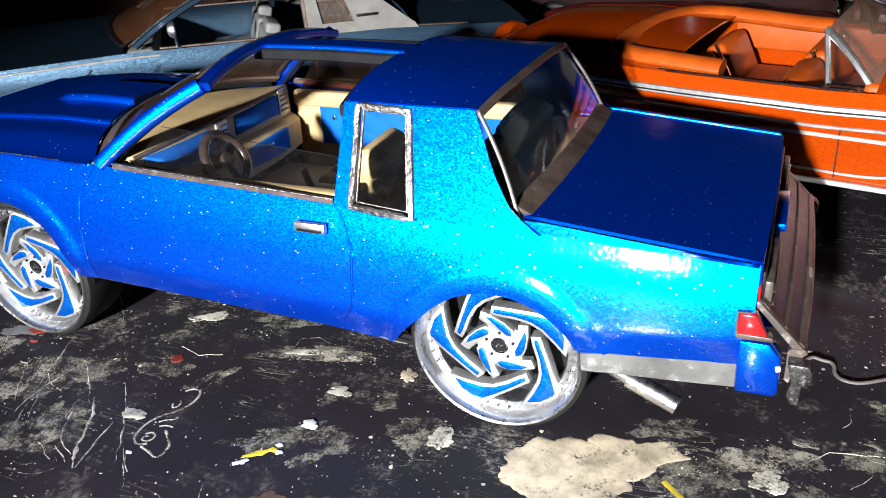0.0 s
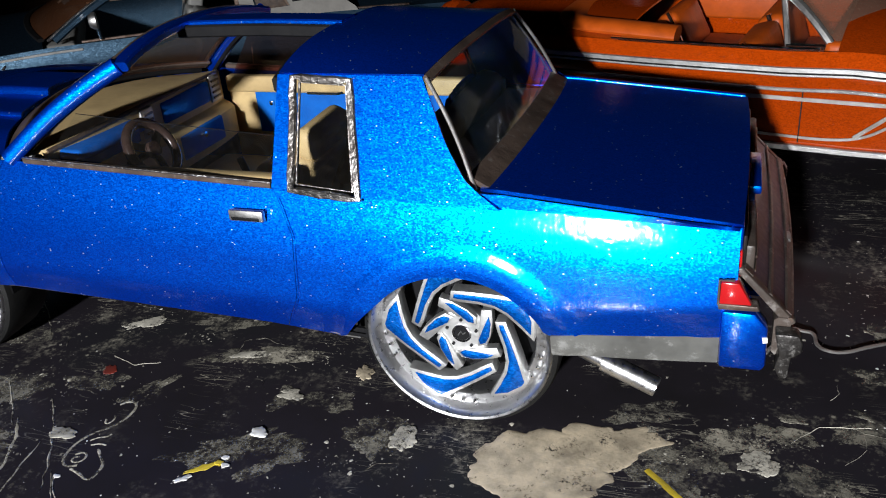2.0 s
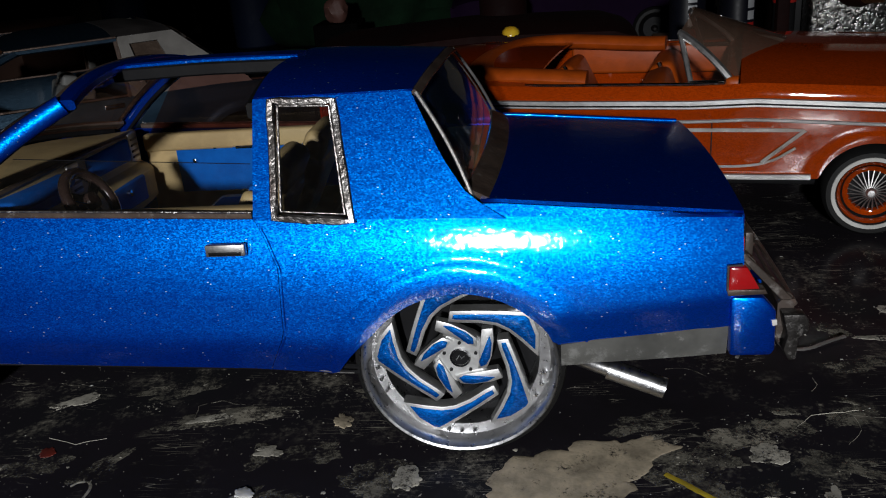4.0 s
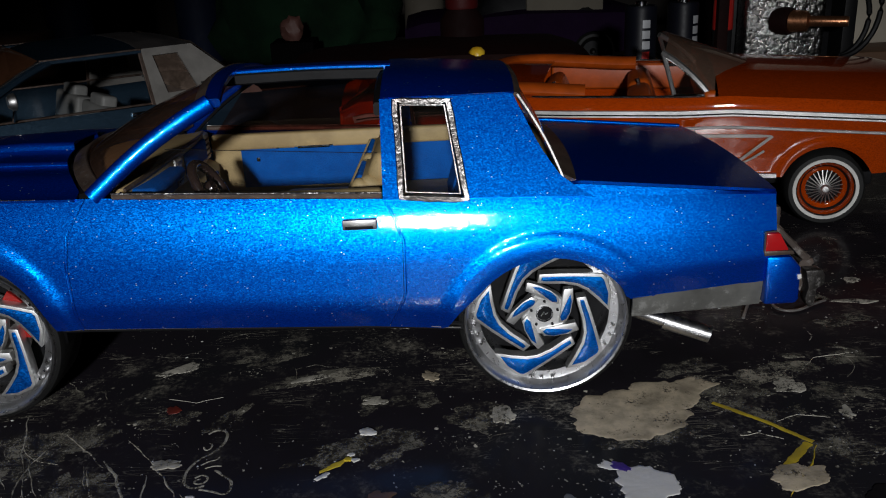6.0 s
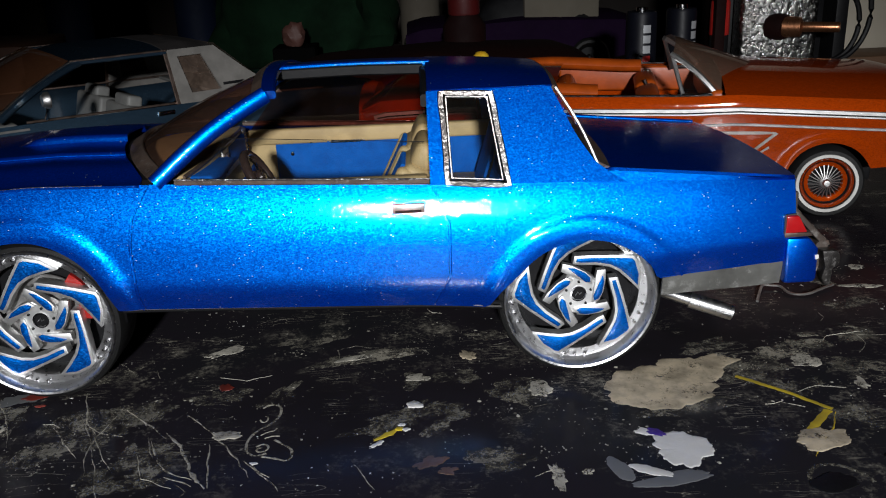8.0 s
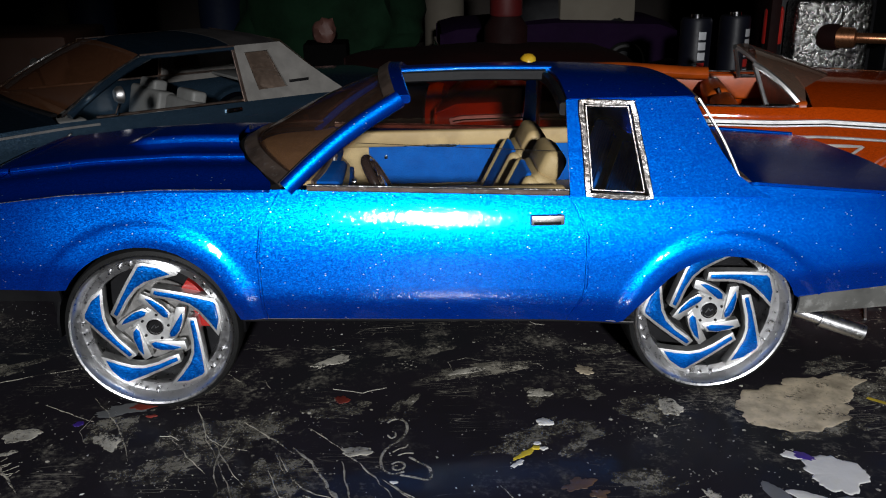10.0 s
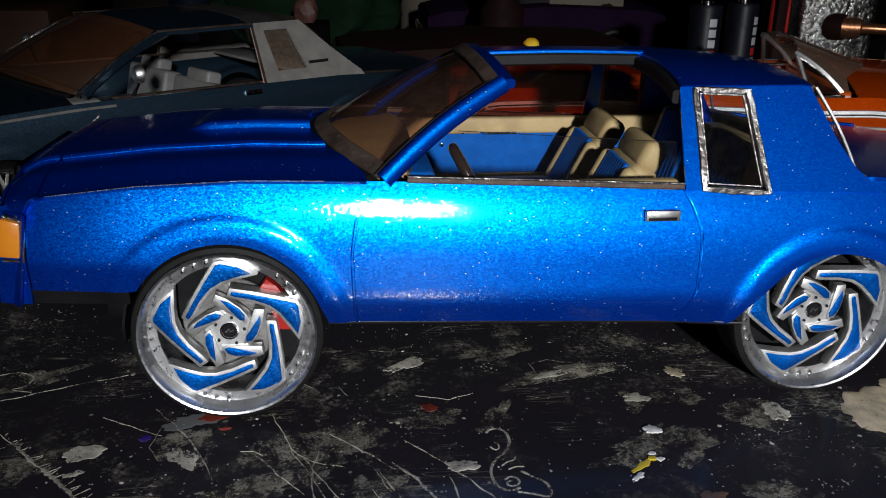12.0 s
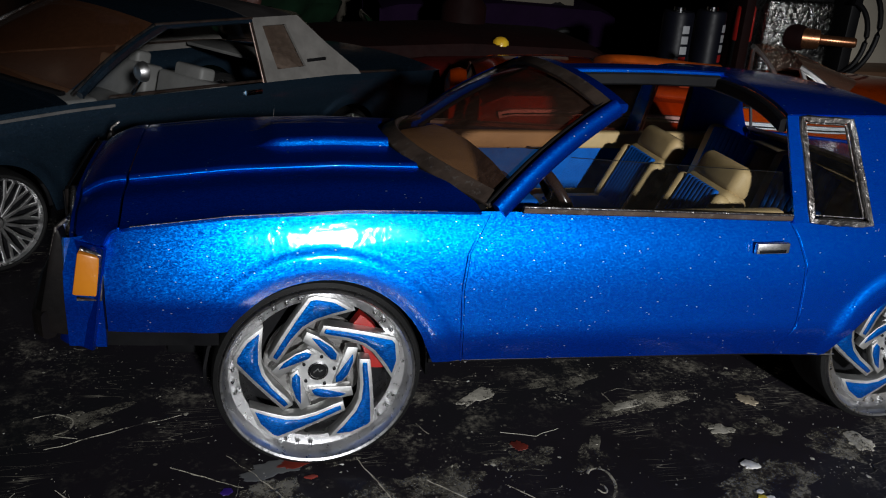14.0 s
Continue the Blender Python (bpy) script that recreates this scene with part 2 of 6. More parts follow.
GREY_TRIM = surface("dull_grey_brown_trim", (0.16, 0.115, 0.092), 0.40, 0.4, (0.075, 0.055, 0.046), 1500, 0.00012, wear=(0.24, 0.215, 0.195), wear_scale=420)
SILVER_TRIM = surface("brushed_silver_paint", (0.42, 0.41, 0.40), 0.42, 0.7, (0.26, 0.25, 0.24), 1300, 0.00010)
PRIMER = surface("smudged_grey_rocker", (0.15, 0.15, 0.14), 0.6, 0.1, (0.07, 0.07, 0.066), 800, 0.00008, wear=(0.26, 0.26, 0.25), wear_scale=180)
SCUFFED = surface("scuffed_dark_grey", (0.078, 0.060, 0.050), 0.45, 0.0, (0.040, 0.031, 0.026), 1200, 0.0001, wear=(0.20, 0.18, 0.165), wear_scale=400)
CORNER = surface("crumpled_dark_metal", (0.060, 0.055, 0.052), 0.42, 0.5, (0.022, 0.02, 0.019), 900, 0.0003, wear=(0.24, 0.23, 0.22), wear_scale=500)
STRIPE = surface("worn_silver_stripe", (0.46, 0.44, 0.42), 0.4, 0.3, (0.26, 0.22, 0.19), 900, 0.00008)
BUMPER = surface("dark_bumper_plastic", (0.012, 0.009, 0.008), 0.5, 0.0, (0.007, 0.006, 0.006), 900, 0.00008, spec=0.2)
DUSKY = surface("dusky_blue_black_paint", (0.020, 0.020, 0.060), 0.45, 0.2, (0.010, 0.009, 0.018), 700, 0.0001, wear=(0.07, 0.065, 0.09), wear_scale=300)
BLACK = surface("satin_black_plastic", (0.010, 0.010, 0.011), 0.5, 0.0, (0.006, 0.006, 0.007), 900, 0.00004, spec=0.2)
RUBBER = surface("tyre_rubber", (0.014, 0.014, 0.014), 0.6, 0.0, (0.009, 0.009, 0.009), 1100, 0.00006, spec=0.3)
WHITEWALL = surface("whitewall_rubber", (0.72, 0.71, 0.68), 0.55, 0.0, (0.5, 0.49, 0.46), 1000, 0.00004)
BEIGE = surface("beige_upholstery", (0.56, 0.41, 0.195), 0.6, 0.0, (0.44, 0.315, 0.15), 1300, 0.00008)
BLUE_CLOTH = surface("blue_upholstery", (0.004, 0.125, 0.52), 0.75, 0.0, (0.003, 0.095, 0.42), 1500, 0.00012, spec=0.12)
WOOD = surface("dark_brown_wheel_rim", (0.05, 0.03, 0.025), 0.25, 0.0, (0.03, 0.018, 0.015), 700, 0.00003, coat=0.6)
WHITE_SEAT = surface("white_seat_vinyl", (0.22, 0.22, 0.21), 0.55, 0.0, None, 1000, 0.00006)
RED_LENS = surface("red_lamp_lens", (0.55, 0.012, 0.015), 0.2, 0.0, (0.4, 0.01, 0.012), 900, 0.00004, coat=0.8)
AMBER = surface("amber_lamp_lens", (0.85, 0.30, 0.02), 0.35, 0.0, (0.75, 0.24, 0.015), 800, 0.00004, coat=0.3)
RED_PAINT = surface("red_enamel", (0.45, 0.02, 0.015), 0.35, 0.0, (0.32, 0.014, 0.012), 700, 0.00004, coat=0.4)
CLEAR = clear_pane("clear_window")
# brown tint stands in for the coupe's shade on the orange car beyond
FAR_PANE = clear_pane("shade_tinted_side_window", (0.64, 0.36, 0.32), 0.8, 0.02, (0.20, 0.12, 0.09), 2.0)
# blue tint and haze imitate a reflection in the rear glass
BLUE_PANE = clear_pane("reflection_blue_rear_window", (0.84, 0.91, 0.96), 0.9, 0.04, (0.22, 0.36, 0.46), 2.0)
SMOKED = clear_pane("dusty_window", (0.58, 0.44, 0.37), 0.8, 0.14, (0.42, 0.30, 0.23), 2.0)
RUSTY_PANE = clear_pane("brown_dusted_window", (0.54, 0.36, 0.29), 0.8, 0.085, (0.38, 0.22, 0.16), 2.2)
BROWN_PANE = clear_pane("brown_tinted_window", (0.55, 0.38, 0.27), 0.8, 0.26, (0.24, 0.10, 0.05), 1.5)
DUSTY_PANE = clear_pane("dusty_brown_windscreen", (0.5, 0.40, 0.33), 0.8, 0.50, (0.17, 0.105, 0.075), 1.4)
BENCH = table_paint()
TAN = smear("dried_putty", (0.76, 0.64, 0.46), 0.04)
PALE = smear("dried_glue", (0.72, 0.68, 0.58), 0.20)
SMUDGE = smear("thin_grey_smear", (0.27, 0.252, 0.205), 0.52)
PALE_SMEAR = smear("thin_pale_smear", (0.52, 0.48, 0.39), 0.46)
WHITE_SPOT = surface("white_paint_spill", (0.84, 0.83, 0.81), 0.5, 0.0, (0.74, 0.73, 0.70), 700, 0.00006)
GREY_SPOT = surface("grey_paint_spill", (0.17, 0.175, 0.18), 0.5, 0.0, (0.14, 0.145, 0.15), 700, 0.00004)
YELLOW = surface("yellow_paint_stroke", (0.74, 0.55, 0.035), 0.55, 0.0, (0.45, 0.33, 0.03), 900, 0.0001)
RED_SPOT = surface("red_paint_spot", (0.28, 0.035, 0.02), 0.55, 0.0, (0.13, 0.02, 0.015), 900, 0.00006)
PURPLE_SPOT = surface("purple_paint_spot", (0.06, 0.02, 0.30), 0.45, 0.0, (0.03, 0.012, 0.16), 900, 0.00006)
BROWN_SPOT = surface("brown_glue_spot", (0.16, 0.085, 0.035), 0.5, 0.0, (0.08, 0.045, 0.02), 900, 0.0001)
SCRATCH = smear("bared_scratch", (0.62, 0.58, 0.48), 0.30)


# ---- mesh tools; all lengths below are in millimetres ----
MM = 0.001


def lerp(a, b, t):
    return a + (b - a) * t


def smooth(a, b, x):
    t = min(1.0, max(0.0, (x - a) / (b - a)))
    return t * t * (3 - 2 * t)


def curve_of(*pairs):
    xs, ys = zip(*pairs)
    return lambda x: float(np.interp(x, xs, ys))


def thing(name, label, category, at=None, group="", kind=""):
    ob = new(name)
    ob.empty_display_size = 0.01
    if at:
        ob.matrix_basis = at
    return tagged(ob, label, category, group, kind)


def mesh_of(name, bm, material, angle=38, warp=None):
    if warp:
        for v in bm.verts:
            v.co = warp(v.co)
    bmesh.ops.scale(bm, vec=(MM, MM, MM), verts=bm.verts)
    for f in bm.faces:
        f.smooth = True
    lim = radians(angle)
    for e in bm.edges:
        if len(e.link_faces) != 2 or e.calc_face_angle(0) > lim:
            e.smooth = False
    me = bpy.data.meshes.new(name)
    bm.to_mesh(me)
    bm.free()
    me.materials.append(material)
    return me


def part(name, bm, material, parent, label="", solid=0.0, warp=None, at=None, angle=38, bevel=0.0):
    ob = new(name, mesh_of(name, bm, material, angle, warp))
    ob.parent = parent
    if at:
        ob.matrix_basis = at
    if solid:
        s = ob.modifiers.new("thickness", "SOLIDIFY")
        s.thickness, s.offset = solid * MM, 0.0
    if bevel:
        b = ob.modifiers.new("edge", "BEVEL")
        b.width, b.segments, b.limit_method = bevel * MM, 2, "ANGLE"
    if label:
        ob["label"] = label
    return ob


def same(ob, parent, at):
    """Another part on the mesh of ob."""
    o = new(ob.name.split(".")[0], ob.data)
    o.parent, o.matrix_basis = parent, at
    if "label" in ob:
        o["label"] = ob["label"]
    return o


def mm(x, y, z, rx=0, ry=0, rz=0):
    return pose(x * MM, y * MM, z * MM, rx, ry, rz)


def join(*bms):
    out = bms[0]
    for b in bms[1:]:
        me = bpy.data.meshes.new("tmp")
        b.to_mesh(me)
        b.free()
        out.from_mesh(me)
        bpy.data.meshes.remove(me)
    return out


def grid(fn, us, vs, closed=False):
    bm = bmesh.new()
    rows = [[bm.verts.new(fn(u, v)) for v in vs] for u in us]
    for a, b in zip(rows, rows[1:] + rows[:1] if closed else rows[1:]):
        for i in range(len(vs) - 1):
            bm.faces.new((a[i], b[i], b[i + 1], a[i + 1]))
    return bm


def spread(a, b, n):
    return [lerp(a, b, i / (n - 1)) for i in range(n)]


def box(x0, x1, y0, y1, z0, z1, bevel=0.3, seg=2):
    bm = bmesh.new()
    bmesh.ops.create_cube(bm, size=1.0)
    for v in bm.verts:
        v.co = (lerp(x0, x1, v.co.x + 0.5), lerp(y0, y1, v.co.y + 0.5), lerp(z0, z1, v.co.z + 0.5))
    if bevel:
        bmesh.ops.bevel(bm, geom=bm.edges[:], offset=bevel, segments=seg, affect="EDGES", profile=0.5)
    return bm


def sweep(points, section, up=(0, 0, 1), closed=False, ends=True):
    """A bar with a section of (side, up) pairs along a line."""
    pts = [Vector(p) for p in points]
    bm = bmesh.new()
    rings, n = [], len(pts)
    for i, p in enumerate(pts):
        a = pts[(i - 1) % n] if closed else pts[max(0, i - 1)]
        b = pts[(i + 1) % n] if closed else pts[min(n - 1, i + 1)]
        d = (b - a).normalized()
        side = d.cross(Vector(up)).normalized()
        top = side.cross(d)
        rings.append([bm.verts.new(p + side * s + top * u) for s, u in section])
    m = len(section)
    for a, b in zip(rings, rings[1:] + (rings[:1] if closed else [])):
        for i in range(m):
            bm.faces.new((a[i], a[(i + 1) % m], b[(i + 1) % m], b[i]))
    if ends and not closed:
        bm.faces.new(rings[0][::-1])
        bm.faces.new(rings[-1])
    return bm


def flat(w, h):
    w, h = w / 2, h / 2
    c = min(w, h) * 0.45
    return [(-w, -h + c), (-w + c, -h), (w - c, -h), (w, -h + c), (w, h - c), (w - c, h), (-w + c, h), (-w, h - c)]


def roundbar(r, n=10):
    return [(r * math.cos(2 * math.pi * i / n), r * math.sin(2 * math.pi * i / n)) for i in range(n)]


def bez(a, b, c, n=10):
    a, b, c = Vector(a), Vector(b), Vector(c)
    return [(1 - t) ** 2 * a + 2 * t * (1 - t) * b + t * t * c for t in spread(0, 1, n)]


def lathe(profile, n=48, axis="y"):
    """Turn (radius, along) pairs round the y axis, or the z axis."""
    bm = bmesh.new()
    rings = []
    for i in range(n):
        a = 2 * math.pi * i / n
        rings.append([bm.verts.new((r * math.cos(a), s, r * math.sin(a)) if axis == "y" else (r * math.cos(a), r * math.sin(a), s)) for r, s in profile])
    for a, b in zip(rings, rings[1:] + rings[:1]):
        for i in range(len(profile) - 1):
            bm.faces.new((a[i], b[i], b[i + 1], a[i + 1]))
    bmesh.ops.remove_doubles(bm, verts=bm.verts, dist=1e-5)
    bmesh.ops.recalc_face_normals(bm, faces=bm.faces)
    return bm


def slab(outline, y0, y1, bevel=0.0):
    """A plate of an outline of (x, z) pairs from y0 to y1."""
    bm = bmesh.new()
    f = bm.faces.new([bm.verts.new((x, y0, z)) for x, z in outline])
    ext = bmesh.ops.extrude_face_region(bm, geom=[f])
    for v in [g for g in ext["geom"] if isinstance(g, bmesh.types.BMVert)]:
        v.co.y = y1
    bmesh.ops.recalc_face_normals(bm, faces=bm.faces)
    if bevel:
        bmesh.ops.bevel(bm, geom=[e for e in bm.edges if e.calc_face_angle(0) > 0.5], offset=bevel, segments=2, affect="EDGES", profile=0.5)
    bmesh.ops.triangulate(bm, faces=[f for f in bm.faces if len(f.verts) > 4])
    return bm


def cushion(x0, x1, y0, y1, z0, z1, r):
    return box(x0, x1, y0, y1, z0, z1, r, 4)


# ---- the blue scale-model coupe ----
YC, HALF = 33.5, 38.8          # middle plane and half width
AXLE_F, AXLE_R, HUB_Z = -114.5, 0.0, 17.6


def lean(co):
    """The body sits a little low on its far side."""
    return Vector((co.x, co.y, co.z - 0.042 * (co.y + 4)))


crease = curve_of((-152, 43.0), (-144, 44.6), (-128, 46.2), (-110, 46.9), (-88, 46.4), (-60, 45.2), (-30, 43.9), (0, 43.2), (43, 41.2))
sill = curve_of((-150, 28.3), (-130, 28.0), (-97, 20.9), (-90, 20.8), (-31, 18.8), (-16, 17.6), (15, 21.8), (18, 22.3), (43, 24.2))
door_front = curve_of((18, -90.0), (24, -91.0), (34, -91.3), (40, -90.4), (46.5, -86.8))
door_rear = curve_of((17, -31.6), (20, -30.2), (25, -27.6), (36, -27.3), (41, -29.2), (44.5, -31.2))
ARCHES = ((-114.3, 18.9, 17.6), (0.8, 13.8, 17.6))


def lower_edge(x):
    z = sill(x)
    for cx, cz, r in ARCHES:
        if abs(x - cx) < r:
            z = max(z, cz + math.sqrt(r * r - (x - cx) ** 2))
    return z


def inset(x, z):
    d = crease(x) - z
    v = float(np.interp(d, [-1, 0, 1.5, 3, 5, 7, 9.5, 12, 15, 18, 22], [3.7, 3.30, 2.71, 2.17, 1.55, 1.05, 0.55, 0.16, -0.17, -0.46, -0.84]))
    base = sill(x) + 5.2
    if z < base:
        v += (base - z) * 0.24
    if x < -130:
        v += ((-130 - x) / 20) ** 2 * 1.8
    if x > 22:
        v += ((x - 22) / 21) ** 2 * 0.9
    for cx, cz, r in ARCHES:
        q = math.hypot(x - cx, z - cz) - r
        if q < 8:
            v -= 0.42 * (1 - smooth(3.6, 5.4, q)) * (1 - 0.5 * smooth(1.6, 0, q))
    return v


def flank(side):
    return lambda x, z: YC + side * (HALF - inset(x, z))


def side_panel(xl, xr, side, nx, nz=22):
    """A panel of the flank between two upright curves, cut by sill and arches."""
    ys = flank(side)

    def at(u, v):
        xm = lerp(xl(34), xr(34), u)
        z = lerp(lower_edge(xm), crease(xm), v)
        x = lerp(xl(z) + 0.05, xr(z) - 0.05, u)
        return (x, ys(x, z), z)
    return grid(at, spread(0, 1, nx), [1 - (1 - v) ** 1.25 for v in spread(0, 1, nz)])


def upper_y(z, side):
    return YC + side * (HALF - 2.3 - 0.482 * (z - 44))


sail_rear = curve_of((43, 9.0), (44.5, 6.2), (46.5, 3.2), (52, -0.6), (61.6, -5.2))
QW = ((-27.7, 61.3), (-17.5, 60.9), (-14.8, 43.4), (-27.0, 44.2))     # quarter window, clockwise from its top at the front


def qw_left(z):
    return lerp(QW[3][0], QW[0][0], (z - 44) / 17.3)


def qw_right(z):
    return lerp(QW[2][0], QW[1][0], (z - 43.4) / 17.5)


def quarter_upper(side):
    top = 61.6
    zs = spread(0, 1, 10)

    def strip(xa, xb, za, zb, n=6):
        def at(u, v):
            z = lerp(za(u), zb(u), v)
            x = lerp(xa(z), xb(z), u)
            return (x, upper_y(z, side), z)
        return grid(at, spread(0, 1, n), zs)

    def low(x):
        return crease(x)
    pillar = strip(lambda z: -30.6, qw_left, lambda u: low(-29), lambda u: top, 4)
    above = strip(qw_left, qw_right, lambda u: lerp(QW[0][1], QW[1][1], u), lambda u: top, 4)
    below = strip(qw_left, qw_right, lambda u: low(lerp(-27, -15, u)), lambda u: lerp(QW[3][1], QW[2][1], u), 4)
    sail = strip(qw_right, sail_rear, lambda u: low(lerp(-15, 8, u)) + 0.0, lambda u: top, 14)
    return (("centre_pillar", pillar), ("window_header", above), ("window_base", below), ("sail_panel", sail))


def roof_z(y, edge=61.6, rise=3.4):
    t = min(1.0, abs((y - YC) / (HALF - 2.3 - 0.482 * 17.6)))
    return edge + rise * (1 - t ** 3.2)


deck_z = curve_of((0, 45.2), (8, 44.9), (44.2, 41.5))


def hood_z(x, y):
    s = abs(y - YC)
    z = crease(x) + 2.4 * smooth(36.6, 26.0, s) + 0.85 * smooth(19.5, 18.7, s) + 0.7 * (1 - min(1, s / 30) ** 2)
    z += 1.5 * smooth(7.3, 6.4, s) * smooth(-124, -119, x)
    return z


def ws_base(y):
    t = (y - YC) / 33.0
    return Vector((-97.5 + 11.0 * t * t, y, 47.0 + 3.2 * (1 - t * t)))


def ws_top(y):
    t = (y - YC) / 33.0
    return Vector((-65.8 + 1.8 * t * t, YC + t * 26.5, 62.1 + 2.9 * (1 - abs(t) ** 2.4)))


def build_coupe():
    car = thing("model_car", "metallic blue scale-model coupe on large chrome wheels, roof panels removed", "model car", group="model cars on the bench")
    w = dict(warp=lean)
    # flanks
    for side in (-1, 1):
        f = part("front_fender", side_panel(lambda z: -147.0, door_front, side, 64), BLUE, car, solid=0.5, **w)
        part("fender_corner", grid(lambda u, v: (u, YC + side * (HALF - inset(u, max(lerp(25.6, crease(u) - 0.4, v), 30.0))), lerp(25.6, crease(u) - 0.4, v)), spread(-152.9, -147.3, 6), spread(0, 1, 14)), BLUE, f, solid=0.5, **w)
        part("door", side_panel(door_front, door_rear, side, 44), BLUE, car, solid=0.5, **w)
        quarter = side_panel(door_rear, lambda z: 44.2, side, 72)
        shoulder = grid(lambda u, v: (u, lerp(YC + side * (HALF - inset(u, crease(u))), YC + side * (HALF - 3.6), v), lerp(crease(u), deck_z(u) - 0.1, v)), spread(4.0, 44.0, 24), spread(0, 1, 6))
        part("rear_quarter", quarter, BLUE, car, solid=0.5, **w)
        part("quarter_shoulder", shoulder, BLUE, car, solid=0.5, **w)
        for name, bm in quarter_upper(side):
            part(name, bm, BLUE, car, solid=0.5, **w)
        for gap, shift in ((door_rear, 0.45), (door_front, -0.45)):
            part("gap_edge", sweep([(gap(z) + shift, YC + side * (HALF - inset(gap(z) + shift, z) + 0.22), z) for z in spread(20.6, 42.5, 18)], roundbar(0.13, 6)), BLUE, car, **w)
        # lower cladding
        y0 = YC + side * (HALF - 1.5)
        part("rocker_strip", sweep([(x, y0 - side * 1.4, sill(x) - 0.7) for x in spread(-96, -16.5, 14)], flat(1.4, 1.9)), BLACK, car, "thin black rocker strip", **w)
        part("sill_edge", sweep([(x, YC + side * (HALF - inset(x, sill(x)) + 0.05), sill(x) - 0.05) for x in spread(-94, -17, 26)], flat(0.28, 0.22)), SILVER_TRIM, car, "thin bright lower body edge", **w)
        part("front_valance", grid(lambda u, v: (u, YC + side * (HALF - inset(u, 28.5) - 0.35 - 0.5 * (1 - v)), lerp(25.6, 28.6, v)), spread(-148.2, -130.6, 10), spread(0, 1, 4)), BLACK, car, "black lower front valance", solid=0.9, **w)
        part("rear_valance", grid(lambda u, v: (u, YC + side * (HALF - inset(u, 24) - 0.1 - 0.9 * (1 - v) ** 2), lerp(18.3 + 0.03 * (u - 18), sill(u) + 0.2, v)), spread(16.6, 42.2, 12), spread(0, 1, 6)), PRIMER, car, "smudged grey lower rear panel", solid=0.7, **w)
        # quarter window with its foil frame
        qw = [(x, upper_y(z, side) + side * 0.25, z) for x, z in QW]
        wavy = random.Random(23)
        edge = []
        for (xa, za), (xb, zb) in zip(QW, QW[1:] + QW[:1]):
            for t in spread(0, 6 / 7, 7):
                bend = 0.0 if t == 0 else 0.10
                x, z = lerp(xa, xb, t) + wavy.uniform(-bend, bend), lerp(za, zb, t) + wavy.uniform(-bend, bend)
                edge.append((x, upper_y(z, side) + side * (0.25 + wavy.uniform(-bend, bend) * 0.6), z))
        frame_ob = part("quarter_window_frame", sweep(edge, flat(1.3, 0.9), up=(0, 1, 0), closed=True), FOIL, car, "crumpled bare-metal foil frame", **w)
        mx, mz = sum(x for x, z in QW) / 4, sum(z for x, z in QW) / 4
        part("frame_bead", sweep([(mx + 0.83 * (x - mx), upper_y(mz + 0.90 * (z - mz), side) - side * 0.25, mz + 0.90 * (z - mz)) for x, z in QW], flat(0.45, 0.5), up=(0, 1, 0), closed=True), FOIL, frame_ob, "thin inner foil line", **w)
        pane = bmesh.new()
        pane.faces.new([pane.verts.new((x, upper_y(z, side) - side * 0.6, z)) for x, z in QW])
        # far pane: shade on what lies behind is put into its tint
        ob = part("quarter_window", pane, CLEAR if side < 0 else FAR_PANE, car, "clear quarter window" if side < 0 else "quarter window with a brown tint standing in for the shade beyond", **w)
        ob.visible_shadow = side > 0
        # belt moulding and door glass
        belt = [(x, YC + side * (HALF - 2.9), crease(x) + 0.75) for x in spread(-81.5, -30.8, 12)]
        belt_strip = part("belt_moulding", sweep(belt, flat(1.1, 1.2)), GREY_TRIM, car, "dull chrome belt moulding", **w)
        part("belt_bead", sweep([(x, y + side * 0.5, z + 0.55) for x, y, z in belt], roundbar(0.16, 6)), FOIL, belt_strip, "thin bright bead", **w)
        def door_glass(u, v):
            top = lerp(54.4, 52.0, u) if side < 0 else 61.0
            z = lerp(45, top, v)
            return (lerp(lerp(-79.5, -72.0 if side < 0 else -66.0, v), -31.4, u), upper_y(z, side) - side * 1.0, z)
        # the far glass is tinted and casts shadow to darken the convertible behind
        ob = part("door_window", grid(door_glass, spread(0, 1, 6), spread(0, 1, 4)), CLEAR if side < 0 else FAR_PANE, car, "lowered clear door window" if side < 0 else "closed door window with a brown tint standing in for the shade beyond", **w)
        ob.visible_shadow = side > 0
        part("window_edge", sweep([door_glass(u, 1) for u in spread(0, 1, 4)], flat(0.12, 0.12)), BLACK, ob, **w)
        # door handle
        handle = part("door_handle", box(-38.4, -31.9, y0 + side * 1.1 - 0.55, y0 + side * 1.1 + 0.55, 38.8, 40.8, 0.25), BRIGHT, car, "silver door handle", **w)
        part("handle_recess", box(-37.9, -32.6, y0 + side * 1.62 - 0.12, y0 + side * 1.62 + 0.12, 39.0, 39.6, 0.08), BLACK, handle, **w)
        # front pillar
        a, b = Vector((-85.6, YC + side * 35.6, 46.6)), Vector((-63.2, YC + side * 27.0, 62.4))
        bow = [a.lerp(b, t) + Vector((0.9 * math.sin(math.pi * t) * -0.6, 0, 0.9 * math.sin(math.pi * t))) for t in spread(0, 1, 10)]
        part("front_pillar", sweep(bow, [(1.7 * math.cos(a), 1.05 * math.sin(a)) for a in spread(0, 2 * math.pi * 15 / 16, 16)], up=(0, side, 0)), BLUE, car, **w)
        part("pillar_trim", sweep([p + Vector((-1.5, -side * 1.7, 0.6)) for p in bow], flat(0.9, 0.9), up=(0, side, 0)), BLACK if side < 0 else FOIL, car, "narrow windscreen edge trim", **w)
